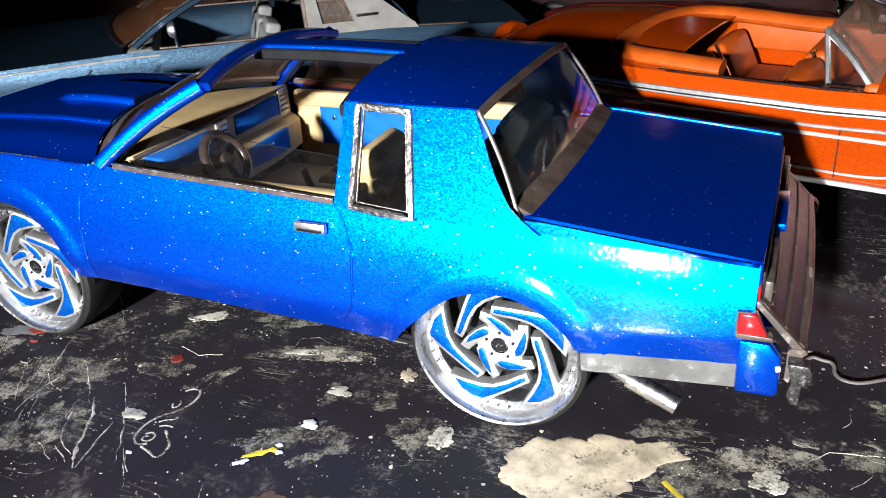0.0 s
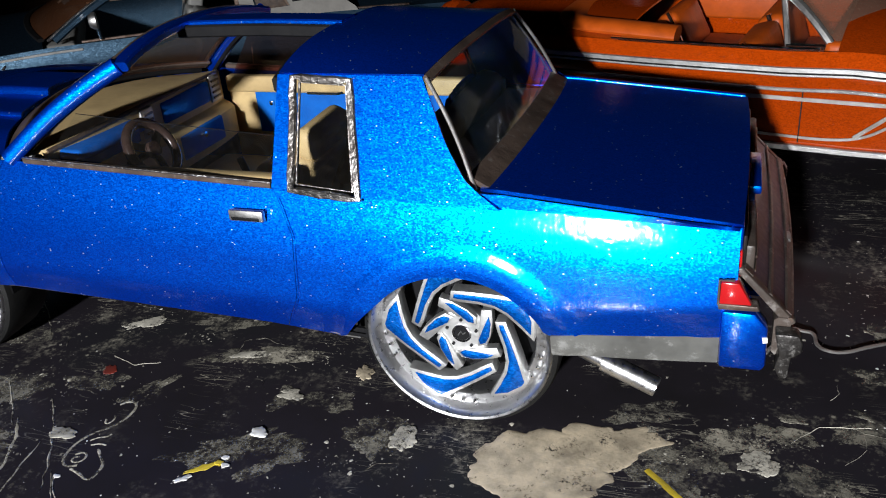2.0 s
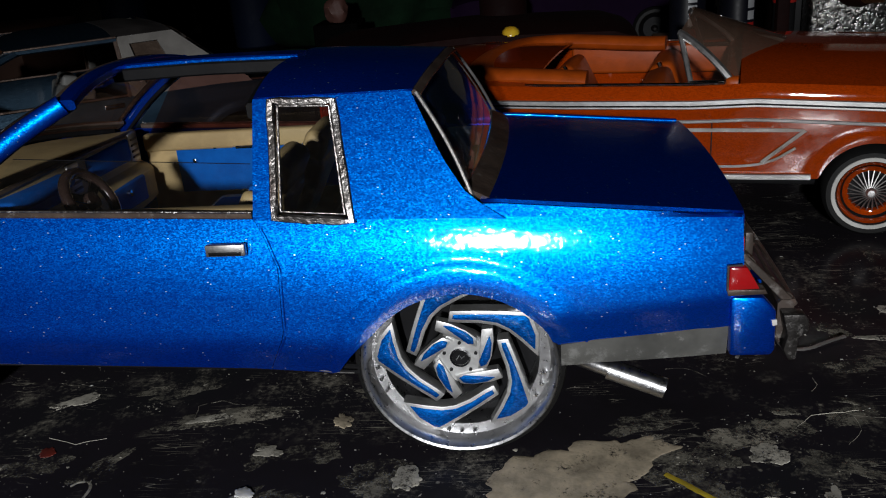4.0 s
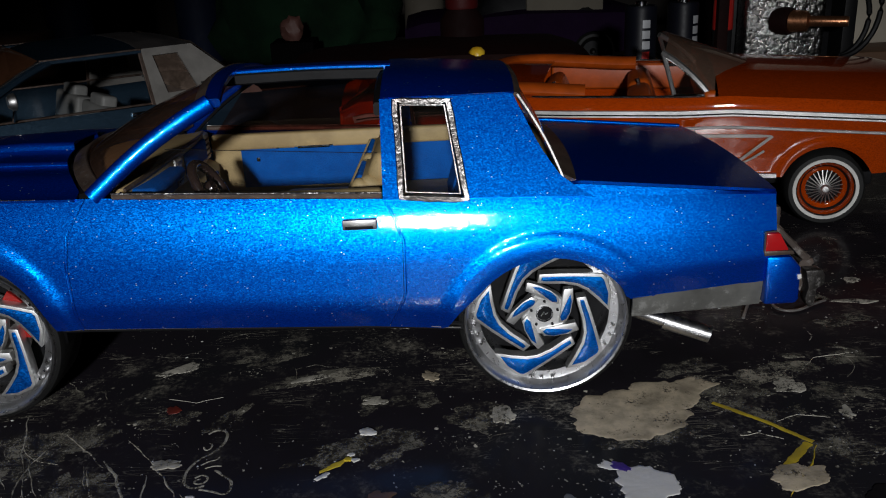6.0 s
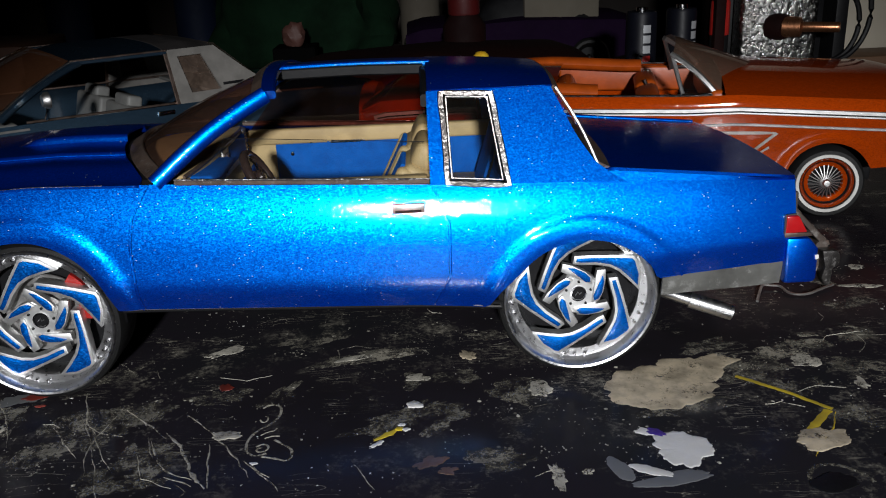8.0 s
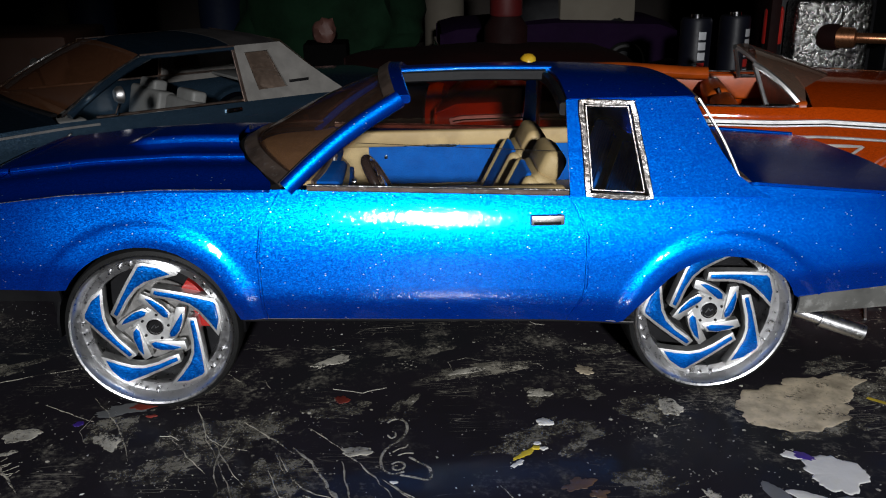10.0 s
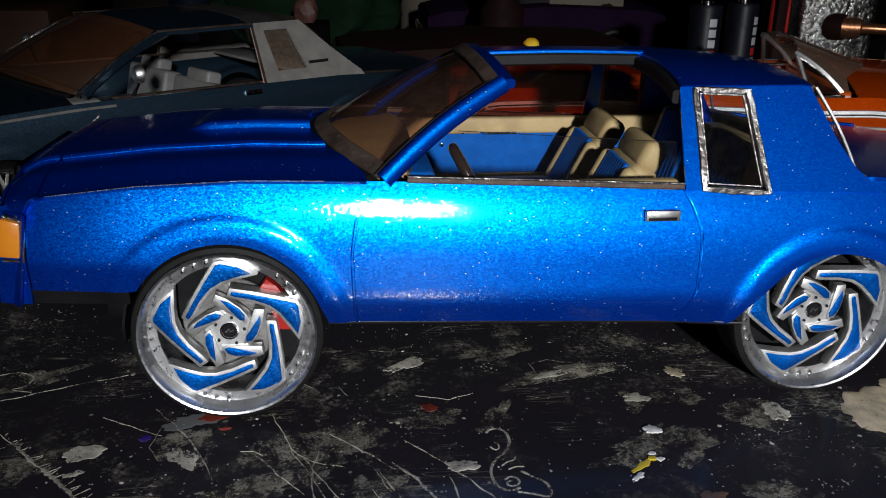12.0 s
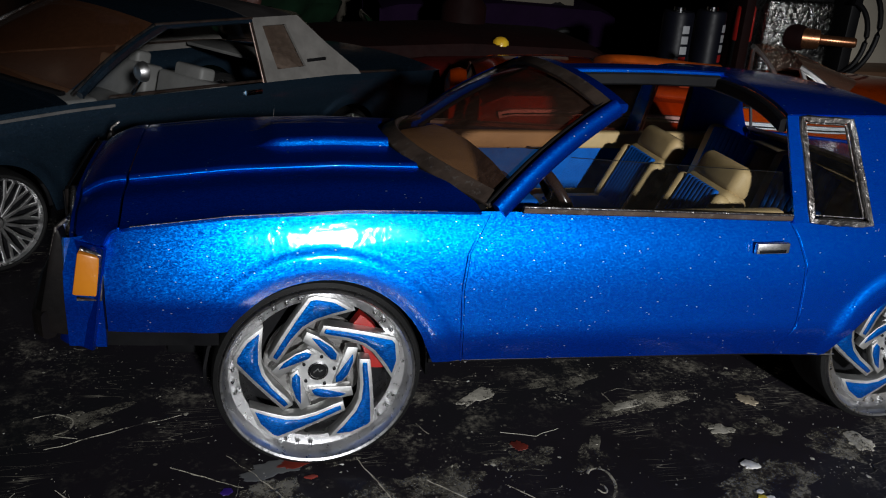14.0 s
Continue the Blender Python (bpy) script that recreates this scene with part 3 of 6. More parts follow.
        part("door_seal", sweep([p + Vector((1.3, -side * 1.5, -0.6)) for p in bow], flat(0.8, 1.0), up=(0, side, 0)), BLACK, car, **w)
        # T-top seals beside the centre bar
        part("roof_seal", sweep([(x, YC + side * 4.1, 64.2 - 0.02 * abs(x + 47)) for x in spread(-65, -31, 8)], flat(1.4, 2.4)), BLACK, car, "black rubber roof seal", **w)
        # wheel wells
        for cx in (AXLE_F, AXLE_R):
            well = grid(lambda u, v: (cx + 18.6 * math.cos(u), YC + side * lerp(HALF - 3.2, HALF - 17, v), 18.5 + (18.2 if cx < -50 else 14.4) * math.sin(u)), spread(-0.1, math.pi + 0.1, 18), spread(0, 1, 3))
            cap = grid(lambda u, v: (cx + 18.6 * v * math.cos(u), YC + side * (HALF - 17), 18.5 + (18.2 if cx < -50 else 14.4) * v * math.sin(u)), spread(-0.1, math.pi + 0.1, 18), spread(0.02, 1, 3))
            part("wheel_well", join(well, cap), BLACK, car, solid=0.5, **w)
    # hood, cowl, nose
    across = sorted(spread(0, 1, 61) + [0.5 + k * s / 72.4 for k in (-1, 1) for s in (6.3, 6.6, 6.85, 7.1, 7.4, 18.6, 18.85, 19.1, 19.35, 19.6)])
    def hood_at(u, v):
        y = lerp(YC - 36.2, YC + 36.2, v)
        back = ws_base(min(max(y, YC - 33), YC + 33)).x - 2.2
        x = lerp(-144.4, back, u)
        return (x, y, hood_z(x, y))
    part("hood", grid(hood_at, spread(0, 1, 40), across), BLUE, car, "blue hood with a raised centre bulge", solid=0.5, **w)
    part("cowl_vent", sweep([ws_base(y) + Vector((-1.2, 0, -0.5)) for y in spread(YC - 33, YC + 33, 24)], flat(2.4, 1.2)), BLACK, car, "black cowl strip", **w)
    def nose_x(y):
        s = abs(y - YC)
        return -151.2 - 1.4 * (1 - (s / 37) ** 2) + 5.0 * smooth(33.0, 37.6, s)
    def nose_top(u, v):
        y = lerp(YC - 36.2, YC + 36.2, v)
        x = lerp(-144.8, nose_x(y) + 0.6, u)
        return (x, y, hood_z(-144.4, y) - 2.4 * u ** 2.2)
    part("header_panel", grid(nose_top, spread(0, 1, 8), across), BLUE, car, solid=0.5, **w)
    def nose_face(u, v):
        y = lerp(YC - 37.4, YC + 37.4, u)
        top = hood_z(-144.4, y) - 2.4
        z = lerp(25.4, top, v)
        return (nose_x(y) - 2.8 * (1 - v) - 0.2, y, z)
    part("front_panel", grid(nose_face, spread(0, 1, 50), spread(0, 1, 10)), BLUE, car, solid=0.5, **w)
    for side in (-1, 1):
        yb = YC + side * (HALF - 2.8)
        lamp = part("side_marker", slab([(-151.7, 34.6), (-147.9, 34.2), (-147.3, 40.6), (-150.4, 41.6)], yb - 1.3, yb + 1.3, 0.4), AMBER, car, "amber wrap-around side marker", **w)
        part("marker_frame", sweep([(-151.0, yb + side * 1.0, 34.0), (-147.6, yb + side * 1.0, 33.7), (-146.9, yb + side * 1.0, 40.9), (-150.0, yb + side * 0.7, 42.0)], flat(0.5, 0.7), up=(0, 1, 0)), FOIL, lamp, **w)
        part("headlamp", box(-154.2, -151.8, YC + side * 19, YC + side * 33, 34.6, 41.2, 0.6), CHROME, car, "square chrome headlamp pair", **w)
    grille = part("grille", box(-155.2, -153.4, YC - 16, YC + 16, 31.5, 45.4, 0.6), BUMPER, car, "dark upright grille in a chrome surround", **w)
    part("grille_surround", sweep([(-155.0, YC - 16.5, 31.5), (-153.6, YC - 16.5, 45.6), (-153.6, YC + 16.5, 45.6), (-155.0, YC + 16.5, 31.5)], flat(1.0, 1.3), up=(1, 0, 0.1)), CHROME, grille, **w)
    for i in range(12):
        y = YC - 13.75 + i * 2.5
        part("grille_bar", box(-155.7, -155.0, y - 0.35, y + 0.35, 32.5, 44.5, 0.1, 1), CHROME, grille, **w)
    part("front_bumper", sweep([(-155.6, YC - 35.2, 29.0), (-157.0, YC - 33.5, 29.0), (-158.6, YC - 18, 29.0), (-159.0, YC, 29.0), (-158.6, YC + 18, 29.0), (-157.0, YC + 33.5, 29.0), (-155.6, YC + 35.2, 29.0)], flat(2.4, 4.6)), BUMPER, car, "dark brown-grey front bumper", **w)
    for side in (-1, 1):
        y0, y1 = sorted((YC + side * 35.2, YC + side * 31.5))
        part("fascia_end", slab([(-157.4, 28.0), (-153.0, 27.0), (-152.6, 43.0), (-153.0, 44.6), (-153.8, 44.2)], y0, y1, 0.3), BUMPER, car, "dark brown front fascia end", **w)
        part("fascia_edge", sweep([(-154.4, YC + side * 34.8, 40.5), (-153.3, YC + side * 34.9, 44.8), (-151.6, YC + side * 35.0, 46.2)], flat(0.6, 0.6), up=(0, 1, 0)), FOIL, car, **w)
        part("hood_edge_wear", sweep([(x, YC + side * 36.0, hood_z(x, YC + side * 36.0) + 0.28) for x in spread(-143, -96, 40)], flat(0.2, 0.16)), FOIL, car, "bare metal line worn along the hood edge", **w)
    # roof
    def roof_at(u, v):
        y = lerp(upper_y(61.6, -1), upper_y(61.6, 1), v)
        t = abs(v - 0.5) * 2
        x = lerp(-30.4, -4.9 + 0.8 * (1 - t * t), u)
        return (x, y, roof_z(y) - 1.9 * u ** 1.6 * (1 - t ** 4))
    part("roof", grid(roof_at, spread(0, 1, 16), [0.5 - 0.5 * math.cos(math.pi * v) for v in spread(0, 1, 44)]), BLUE, car, "blue rear roof panel", solid=0.7, **w)
    edge = [(-31.0, lerp(upper_y(61.2, -1), upper_y(61.2, 1), 0.5 - 0.5 * math.cos(math.pi * v)), 0) for v in spread(0, 1, 30)]
    part("roof_edge_seal", sweep([(x, y, roof_z(y) - 1.7) for x, y, z in edge], flat(1.6, 2.6)), BLACK, car, "black rubber seal under the roof edge", **w)
    part("centre_bar", sweep([(x, YC, 65.4 - 0.0012 * (x + 47) ** 2) for x in spread(-66, -29.5, 12)], flat(6.6, 1.3)), BLUE, car, "blue T-top centre bar", **w)
    # windscreen
    glass = grid(lambda u, v: ws_base(lerp(YC - 33, YC + 33, u)).lerp(ws_top(lerp(YC - 33, YC + 33, u)), v) + Vector((-0.9 * math.sin(math.pi * v), 0, 0.9 * math.sin(math.pi * v))), spread(0, 1, 28), spread(0, 1, 10))
    ob = part("windscreen", glass, RUSTY_PANE, car, "dusty brown-tinted windscreen", **w)
    ob.visible_shadow = False
    part("windscreen_header", sweep([ws_top(y) + Vector((1.2, 0, 0.3)) for y in spread(YC - 33.6, YC + 33.6, 24)], flat(3.2, 1.8)), BLUE, car, **w)
    part("header_trim", sweep([ws_top(y) + Vector((-1.1, 0, 0.4)) for y in spread(YC - 33, YC + 33, 24)], flat(2.6, 0.9), up=(-0.5, 0, 0.85)), GREY_TRIM, car, "dull grey windscreen top trim", **w)
    part("windscreen_gasket", sweep([ws_base(y) + Vector((0.5, 0, 0.9)) for y in spread(YC - 33.6, YC + 33.6, 28)], flat(3.4, 0.9), up=(-0.5, 0, 0.85)), GREY_TRIM, car, "broad dull grey-brown windscreen base trim", **w)
    # rear window
    def rw(u, v):
        t = 2 * u - 1
        low = Vector((3.4 + 1.8 * (1 - t * t), YC + t * 33.2, 45.4 + 0.7 * (1 - t * t)))
        top = Vector((-4.6 + 0.8 * (1 - t * t), YC + t * 28.2, 61.0 + 1.5 * (1 - abs(t) ** 2.6)))
        return low.lerp(top, v) + Vector((0.5 * math.sin(math.pi * v), 0, 0.3 * math.sin(math.pi * v)))
    ob = part("rear_window", grid(rw, spread(0, 1, 24), spread(0, 1, 9)), BLUE_PANE, car, "curved rear window, bluish reflection put into its haze colour", **w)
    ob.visible_shadow = False
    us = spread(0, 1, 26)
    part("rear_window_base_trim", sweep([rw(u, 0.0) + Vector((1.0, 0, 0.35)) for u in us], flat(4.4, 0.9), up=(0.45, 0, 0.9)), GREY_TRIM, car, "broad worn silver rear window base trim", **w)
    part("rear_window_top_trim", sweep([rw(u, 1.0) + Vector((0.3, 0, 0.2)) for u in us], flat(1.5, 0.8), up=(0.6, 0, 0.8)), GREY_TRIM, car, **w)
    for u in (0.0, 1.0):
        side = -1 if u == 0 else 1
        part("rear_window_side_trim", sweep([rw(u, v) + Vector((0.5, side * 0.5, 0.2)) for v in spread(-0.04, 1.02, 8)], flat(0.6, 0.7), up=(0, 1, 0)), SILVER_TRIM, car, "foil rear window edge", **w)
    # trunk and tail
    def deck(u, v):
        y = lerp(YC - 34.0, YC + 34.0, v)
        t = abs(v - 0.5) * 2
        x = lerp(5.0 + 2.6 * (1 - t * t), 44.4 + 0.6 * (1 - t * t), u)
        return (x, y, deck_z(x) + 0.9 * (1 - t * t))
    part("trunk_lid", grid(deck, spread(0, 1, 14), spread(0, 1, 20)), BLUE, car, "flat blue trunk lid", solid=0.6, **w)
    part("deck_lip", sweep([(x, YC + 34.5, deck_z(x) + 0.25) for x in spread(5.4, 43.9, 14)], roundbar(0.55, 10)), BLUE, car, "raised trunk edge", **w)
    part("tail_panel", box(42.6, 44.6, YC - 34.6, YC + 34.6, 19.5, 41.6, 0.5), BLUE, car, **w)
    part("tail_trim", box(44.4, 45.2, YC - 33, YC + 33, 30.4, 39.6, 0.3), BUMPER, car, "dark rear panel between the lamps", **w)
    bow = [(y, 1.0 - ((y - YC) / 36.0) ** 2) for y in spread(YC - 35.5, YC + 35.5, 15)]
    bumper = part("rear_bumper", sweep([(51.0 + 0.9 * k, y, 24.2) for y, k in bow], flat(2.4, 6.6)), SCUFFED, car, "dark brown-grey rear bumper", **w)
    part("bumper_ridge", sweep([(52.0 + 0.9 * k, y, 27.2) for y, k in bow], flat(0.8, 0.9)), GREY_TRIM, bumper, "worn pale ridge along the bumper", **w)
    part("bumper_insert", sweep([(52.3 + 0.9 * k, y, 25.0) for y, k in bow], flat(0.6, 1.6)), GREY_TRIM, bumper, "worn brown-grey bumper insert", **w)
    part("bumper_guard", box(50.3, 53.0, 25.0, 29.0, 26.6, 28.3, 0.5), SILVER_TRIM, bumper, "pale worn bumper guard", **w)
    part("bumper_shelf", sweep([(46.4 + 0.7 * k, y, 28.6) for y, k in bow[1:-1]], flat(3.6, 0.8)), BLUE, car, "blue shelf above the bumper", **w)
    def slope(u, v):
        y = lerp(YC - 34.6, YC + 34.6, u)
        return (lerp(44.9, 51.6, v) + 0.6 * (1 - (2 * u - 1) ** 2), y, lerp(34.2, 27.3, v))
    part("tail_filler", grid(slope, spread(0, 1, 20), spread(0, 1, 6)), DUSKY, car, "dusky blue-black slanted panel above the bumper", solid=0.8, **w)
    for v, wide in ((0.06, 1.9), (0.56, 0.8), (0.97, 1.2)):
        part("slant_rib", sweep([Vector(slope(u, v)) + Vector((0.25, 0, 0.35)) for u in spread(0, 1, 16)], flat(wide, 0.7), up=(0.7, 0, 0.7)), SCUFFED, car, "dark brown rib along the slanted rear panel", **w)
    part("plate_pocket", join(box(44.9, 47.4, 24.5, 42.5, 36.6, 38.2, 0.4), box(44.9, 46.4, 24.5, 27.0, 30.4, 37.0, 0.3), box(44.9, 46.4, 40.0, 42.5, 30.4, 37.0, 0.3)), BLUE, car, "blue number plate pocket", **w)
    for side in (-1, 1):
        yb = YC + side * (HALF - 1.9)
        lamp = part("tail_lamp", slab([(41.9, 34.1), (44.5, 34.1), (46.5, 30.5), (41.8, 30.4)], yb - 1.3, yb + 1.3, 0.3), RED_LENS, car, "red wrap-around tail lamp", **w)
        y0, y1 = sorted((yb - side * 1.9, yb - side * 4.0))
        part("rear_lens", box(43.2, 44.7, y0, y1, 31.0, 38.0, 0.5), RED_LENS, lamp, **w)
        y0, y1 = sorted((yb - side * 4.3, yb - side * 23.0))
        part("lamp_face", box(44.8, 46.5, y0, y1, 31.2, 37.8, 0.5), SCUFFED, lamp, "dull brown-grey lamp face", **w)
        for z in (33.2, 35.6):
            part("lamp_rib", box(46.3, 46.8, y0 + 0.8, y1 - 0.8, z - 0.25, z + 0.25, 0.1, 1), GREY_TRIM, lamp, **w)
        part("lamp_trim", slab([(41.6, 30.5), (47.2, 30.5), (47.6, 29.7), (41.8, 29.5)], yb - 1.4, yb + 1.5, 0.15), GREY_TRIM, lamp, **w)
        part("lamp_frame", sweep([(41.7, yb + side * 1.2, 30.4), (41.7, yb + side * 1.1, 34.4), (43.8, yb + side * 1.1, 34.5)], flat(0.35, 0.5), up=(0, 1, 0)), SCUFFED, lamp, "dark lamp edge", **w)
        part("corner_bar", slab([(43.4, 35.2), (44.8, 35.2), (53.0, 26.7), (51.9, 25.7)], yb - 1.0 - side * 2.6, yb + 1.0 - side * 2.6, 0.3), SCUFFED, car, "dark brown slanted bumper corner bar", **w)
        filler = part("bumper_filler", slab([(42.3, 19.4), (48.6, 19.4), (49.1, 20.4), (49.0, 27.0), (47.0, 29.4), (42.2, 29.4)], yb - 1.7, yb + 1.7, 0.6), BLUE, car, **w)
        if side < 0:
            part("paint_chip", slab([(48.2, 25.6), (49.0, 25.7), (49.1, 24.8), (48.4, 24.6)], yb - 1.95, yb - 1.5, 0.1), WHITE_SPOT, filler, "white paint chip", **w)
        part("bumper_end", slab([(50.0, 26.2), (53.2, 26.2), (53.9, 25.0), (53.9, 23.2), (52.5, 22.2), (52.3, 18.6), (51.2, 18.4), (50.3, 20.2), (50.8, 22.6)], yb - 1.5, yb + 1.3, 0.3), CORNER, car, "scuffed grey bumper corner", **w)
        pipe = [(14, YC + side * 27, 17.2), (20, YC + side * 32, 16.0), (26, YC + side * 33.6, 14.2), (33, YC + side * 35.0, 12.0)]
        p = part("exhaust_pipe", sweep(pipe, roundbar(1.35, 14)), WHEEL, car, "chrome side exit exhaust pipe", **w)
        part("pipe_tip", sweep([Vector(pipe[2]).lerp(Vector(pipe[3]), t) for t in (-0.25, 0.4, 1.03)], roundbar(1.75, 16)), WHEEL, p, **w)
    part("chassis", join(box(-140, 40, YC - 21, YC + 21, 15.5, 24, 1.0), box(-94, -20, YC - 33, YC + 33, 18.8, 23.5, 0.8)), BLACK, car, "black chassis and floor pan", **w)
    for cx in (AXLE_F, AXLE_R):
        part("axle", sweep([(cx, 8, HUB_Z), (cx, 59, HUB_Z)], roundbar(1.6, 10)), BLACK, car)
    # interior
    def dash_front(y):
        return -79.2 - 2.2 * abs((y - YC) / 31) ** 3
    def dash_top(u, v):
        y = lerp(YC - 31, YC + 31, u)
        t = abs(2 * u - 1)
        front = Vector((dash_front(y), y, 48.0 - 1.2 * t ** 2))
        return front.lerp(ws_base(y) + Vector((1.6, 0, -1.5)), v)
    def dash_face(u, v):
        y = lerp(YC - 31, YC + 31, u)
        t = abs(2 * u - 1)
        x = dash_front(y) + (2.6 * smooth(0.52, 0.44, v)) - 1.0 * smooth(0.94, 1.0, v)
        return (x, y, lerp(31.0, 48.0 - 1.2 * t ** 2, v))
    dash = part("dashboard", grid(dash_face, spread(0, 1, 24), spread(0, 1, 20)), BEIGE, car, "beige dashboard", solid=0.8, **w)
    part("dash_cover", grid(dash_top, spread(0, 1, 24), spread(0, 1, 5)), BEIGE, dash, "beige dashboard top under the windscreen", solid=0.6, **w)
    part("dash_lip", sweep([(dash_front(y) + 0.1, y, 47.7 - 1.2 * abs((y - YC) / 31) ** 2) for y in spread(YC - 30.5, YC + 30.5, 24)], roundbar(0.55, 8)), GREY_TRIM, dash, "brown dashboard lip", **w)
    for y0, y1, z0, z1, x in ((36, 55.5, 41.6, 46.6, -79.2), (37, 55, 32.6, 38.4, -76.7)):
        part("dash_pad", box(x - 0.5, x + 0.7, y0, y1, z0, z1, 0.5, 3), BLUE_CLOTH, dash, "blue dashboard insert", **w)
    part("binnacle", join(box(-82.0, -75.6, 5.0, 26.5, 43.6, 46.2, 1.2, 4), box(-80.0, -77.8, 5.4, 26.2, 41.0, 44.6, 0.5, 3)), BLUE_CLOTH, dash, "blue padded instrument binnacle", **w)
    for y0 in (28.4, 57.0):
        part("dash_vent", box(dash_front(y0) - 0.6, dash_front(y0) + 0.9, y0, y0 + 4.4, 40.6, 47.2, 0.4), SILVER_TRIM, dash, "silver dashboard vent", **w)
        for k in range(4):
            part("vent_slat", box(dash_front(y0) + 0.7, dash_front(y0) + 1.2, y0 + 0.6, y0 + 3.8, 41.5 + 1.35 * k, 42.0 + 1.35 * k, 0.1, 1), GREY_TRIM, dash, **w)
    for y0 in (8.0, 14.0, 20.5):
        part("gauge", lathe([(0, -0.5), (1.9, -0.5), (2.2, -0.2), (2.2, 0.6), (0, 0.6)], 20), BLACK, dash, "round black gauge", at=mm(-76.4, y0, 37.4 - 0.042 * (y0 + 4), 0, 0, 90))
    part("glovebox_knob", lathe([(0, -0.9), (0.7, -0.7), (0.8, 0.4), (0, 0.4)], 14), CHROME, dash, at=mm(-75.8, 45.5, 34.4, 0, 0, 90))
    part("console", box(-72, -40, YC - 3.4, YC + 3.4, 24, 31.5, 0.8), BEIGE, car, "beige centre console", **w)
    part("gear_lever", sweep([(-58, YC, 31), (-59.5, YC, 35.5)], roundbar(0.8, 8)), BLACK, car, **w)
    part("carpet", box(-84, -21, YC - 31.5, YC + 31.5, 23.4, 24.4, 0.2), BEIGE, car, "beige cabin floor", **w)
    for side in (-1, 1):
        yp = YC + side * 33.2
        xe = -31 if side < 0 else -8
        panel = part("door_card", box(-80, xe, yp - 0.7, yp + 0.7, 24, 41.2, 0.3), BEIGE, car, "beige door card with a blue panel", **w)
        part("door_panel", box(-72.5, xe - 1.5, yp - side * 0.8 - 0.35, yp - side * 0.8 + 0.35, 30.8, 41.4, 0.3), BLUE_CLOTH, panel, "blue cloth door panel", **w)
        part("armrest_cap", box(-80, xe, yp - 1.5 - 0.3 * side, yp + 1.5 - 0.3 * side, 41.2, 45.4, 0.7, 3), BEIGE, panel, "beige door top", **w)
        pull = part("door_pull", sweep([(-58, yp - side * 1.2, 41.6), (-57, yp - side * 2.4, 41.6), (-49, yp - side * 2.4, 41.6), (-48, yp - side * 1.2, 41.6)], roundbar(0.45, 8)), CHROME, panel, "small chrome door pull", **w)
        part("window_crank", join(box(-68.4, -67.4, yp - side * 1.6 - 0.5, yp - side * 1.6 + 0.5, 38.0, 39.2, 0.3), box(-63, -62.2, yp - side * 1.3 - 0.4, yp - side * 1.3 + 0.4, 41.2, 42.0, 0.2)), CHROME, panel, **w)
    sw = part("steering_wheel", lathe([(6.0 + 1.05 * math.cos(a), 1.05 * math.sin(a)) for a in spread(0, 2 * math.pi, 13)], 40), WOOD, car, "dark brown steering wheel", at=mm(-68.0, 16.5, 42.0, 0, 0, 0) @ pose(0, 0, 0, 0, -30, 0) @ pose(0, 0, 0, 0, 0, 90))
    for k in range(3):
        part("wheel_spoke", sweep([(0, 0, 0), (5.7 * math.cos(2.09 * k + 0.5), 0, 5.7 * math.sin(2.09 * k + 0.5))], flat(1.9, 0.6), up=(0, 1, 0)), CHROME, sw)
    part("wheel_boss", lathe([(0, -1.0), (1.6, -0.9), (1.9, 0.2), (0.8, 1.2), (0.7, 6.0)], 18), WOOD, sw)
    for yc in (19.8, 47.2):
        seat = part("seat", cushion(-60, -39, yc - 9.5, yc + 9.5, 24.4, 30.2, 2.4), BEIGE, car, "beige bucket seat with blue centre")
        part("seat_insert", cushion(-58, -41, yc - 5.2, yc + 5.2, 26, 30.7, 1.2), BLUE_CLOTH, seat, "blue ribbed seat insert")
        tilt = mm(-40.4, yc, 29.2 - 0.06 * (yc - 4), 0, 27, 0)
        back = part("backrest", join(cushion(-3.2, 3.4, -8.6, 8.6, 0, 17.5, 2.2)), BEIGE, seat, at=tilt)
        for k in range(9):
            yy = -5.85 + k * 1.3
            part("backrest_rib", cushion(-4.0, -2.6, yy - 0.1, yy + 1.4, 1.0, 16.2, 0.5), BLUE_CLOTH, back, "blue backrest insert")
        part("headrest", cushion(-2.6, 2.6, -7.8, 7.8, 16.4, 22.8, 1.9), BEIGE, back, "beige headrest")
        for s in (-1, 1):
            part("side_bolster", cushion(-4.4, 1.0, s * 7.4 - 1.5, s * 7.4 + 1.5, 1.5, 16.0, 1.4), BEIGE, back)
    bench = part("rear_seat", cushion(-30, -11, YC - 29, YC + 29, 24.4, 32.0, 2.2), BEIGE, car, "beige and blue rear bench", **w)
    for y0 in (YC - 28.5, YC + 0.5):
        at = mm(-15.5, y0, 27.5 - 0.042 * (y0 + 18), 0, 17, 0)
        back = part("rear_backrest", cushion(-3, 3, 0, 28, 0, 21.5, 2.0), BEIGE, bench, at=at)
        for k in range(9):
            part("back_rib", cushion(-3.9, -2.5, 5.0 + 2.0 * k, 7.15 + 2.0 * k, 2, 21.9 - 0.06 * (k - 4) ** 2, 0.5), BLUE_CLOTH, back, "blue rear seat insert")
    part("parcel_shelf", box(-7, 6, YC - 31, YC + 31, 42.8, 43.8, 0.3), BEIGE, car, "beige parcel shelf", **w)
    return car


# ---- wheels of the coupe ----
R = 16.6 / 395.0
BLADE = [(150, 85), (195, 90), (224, 0), (250, -90), (276, -196), (262, -222), (196, -268), (104, -290), (146, -214), (176, -150), (186, -97), (178, -30), (156, 46)]
FIN = [(92, 126), (136, 130), (138, 80), (126, 8), (106, -40), (68, -48), (76, 18)]
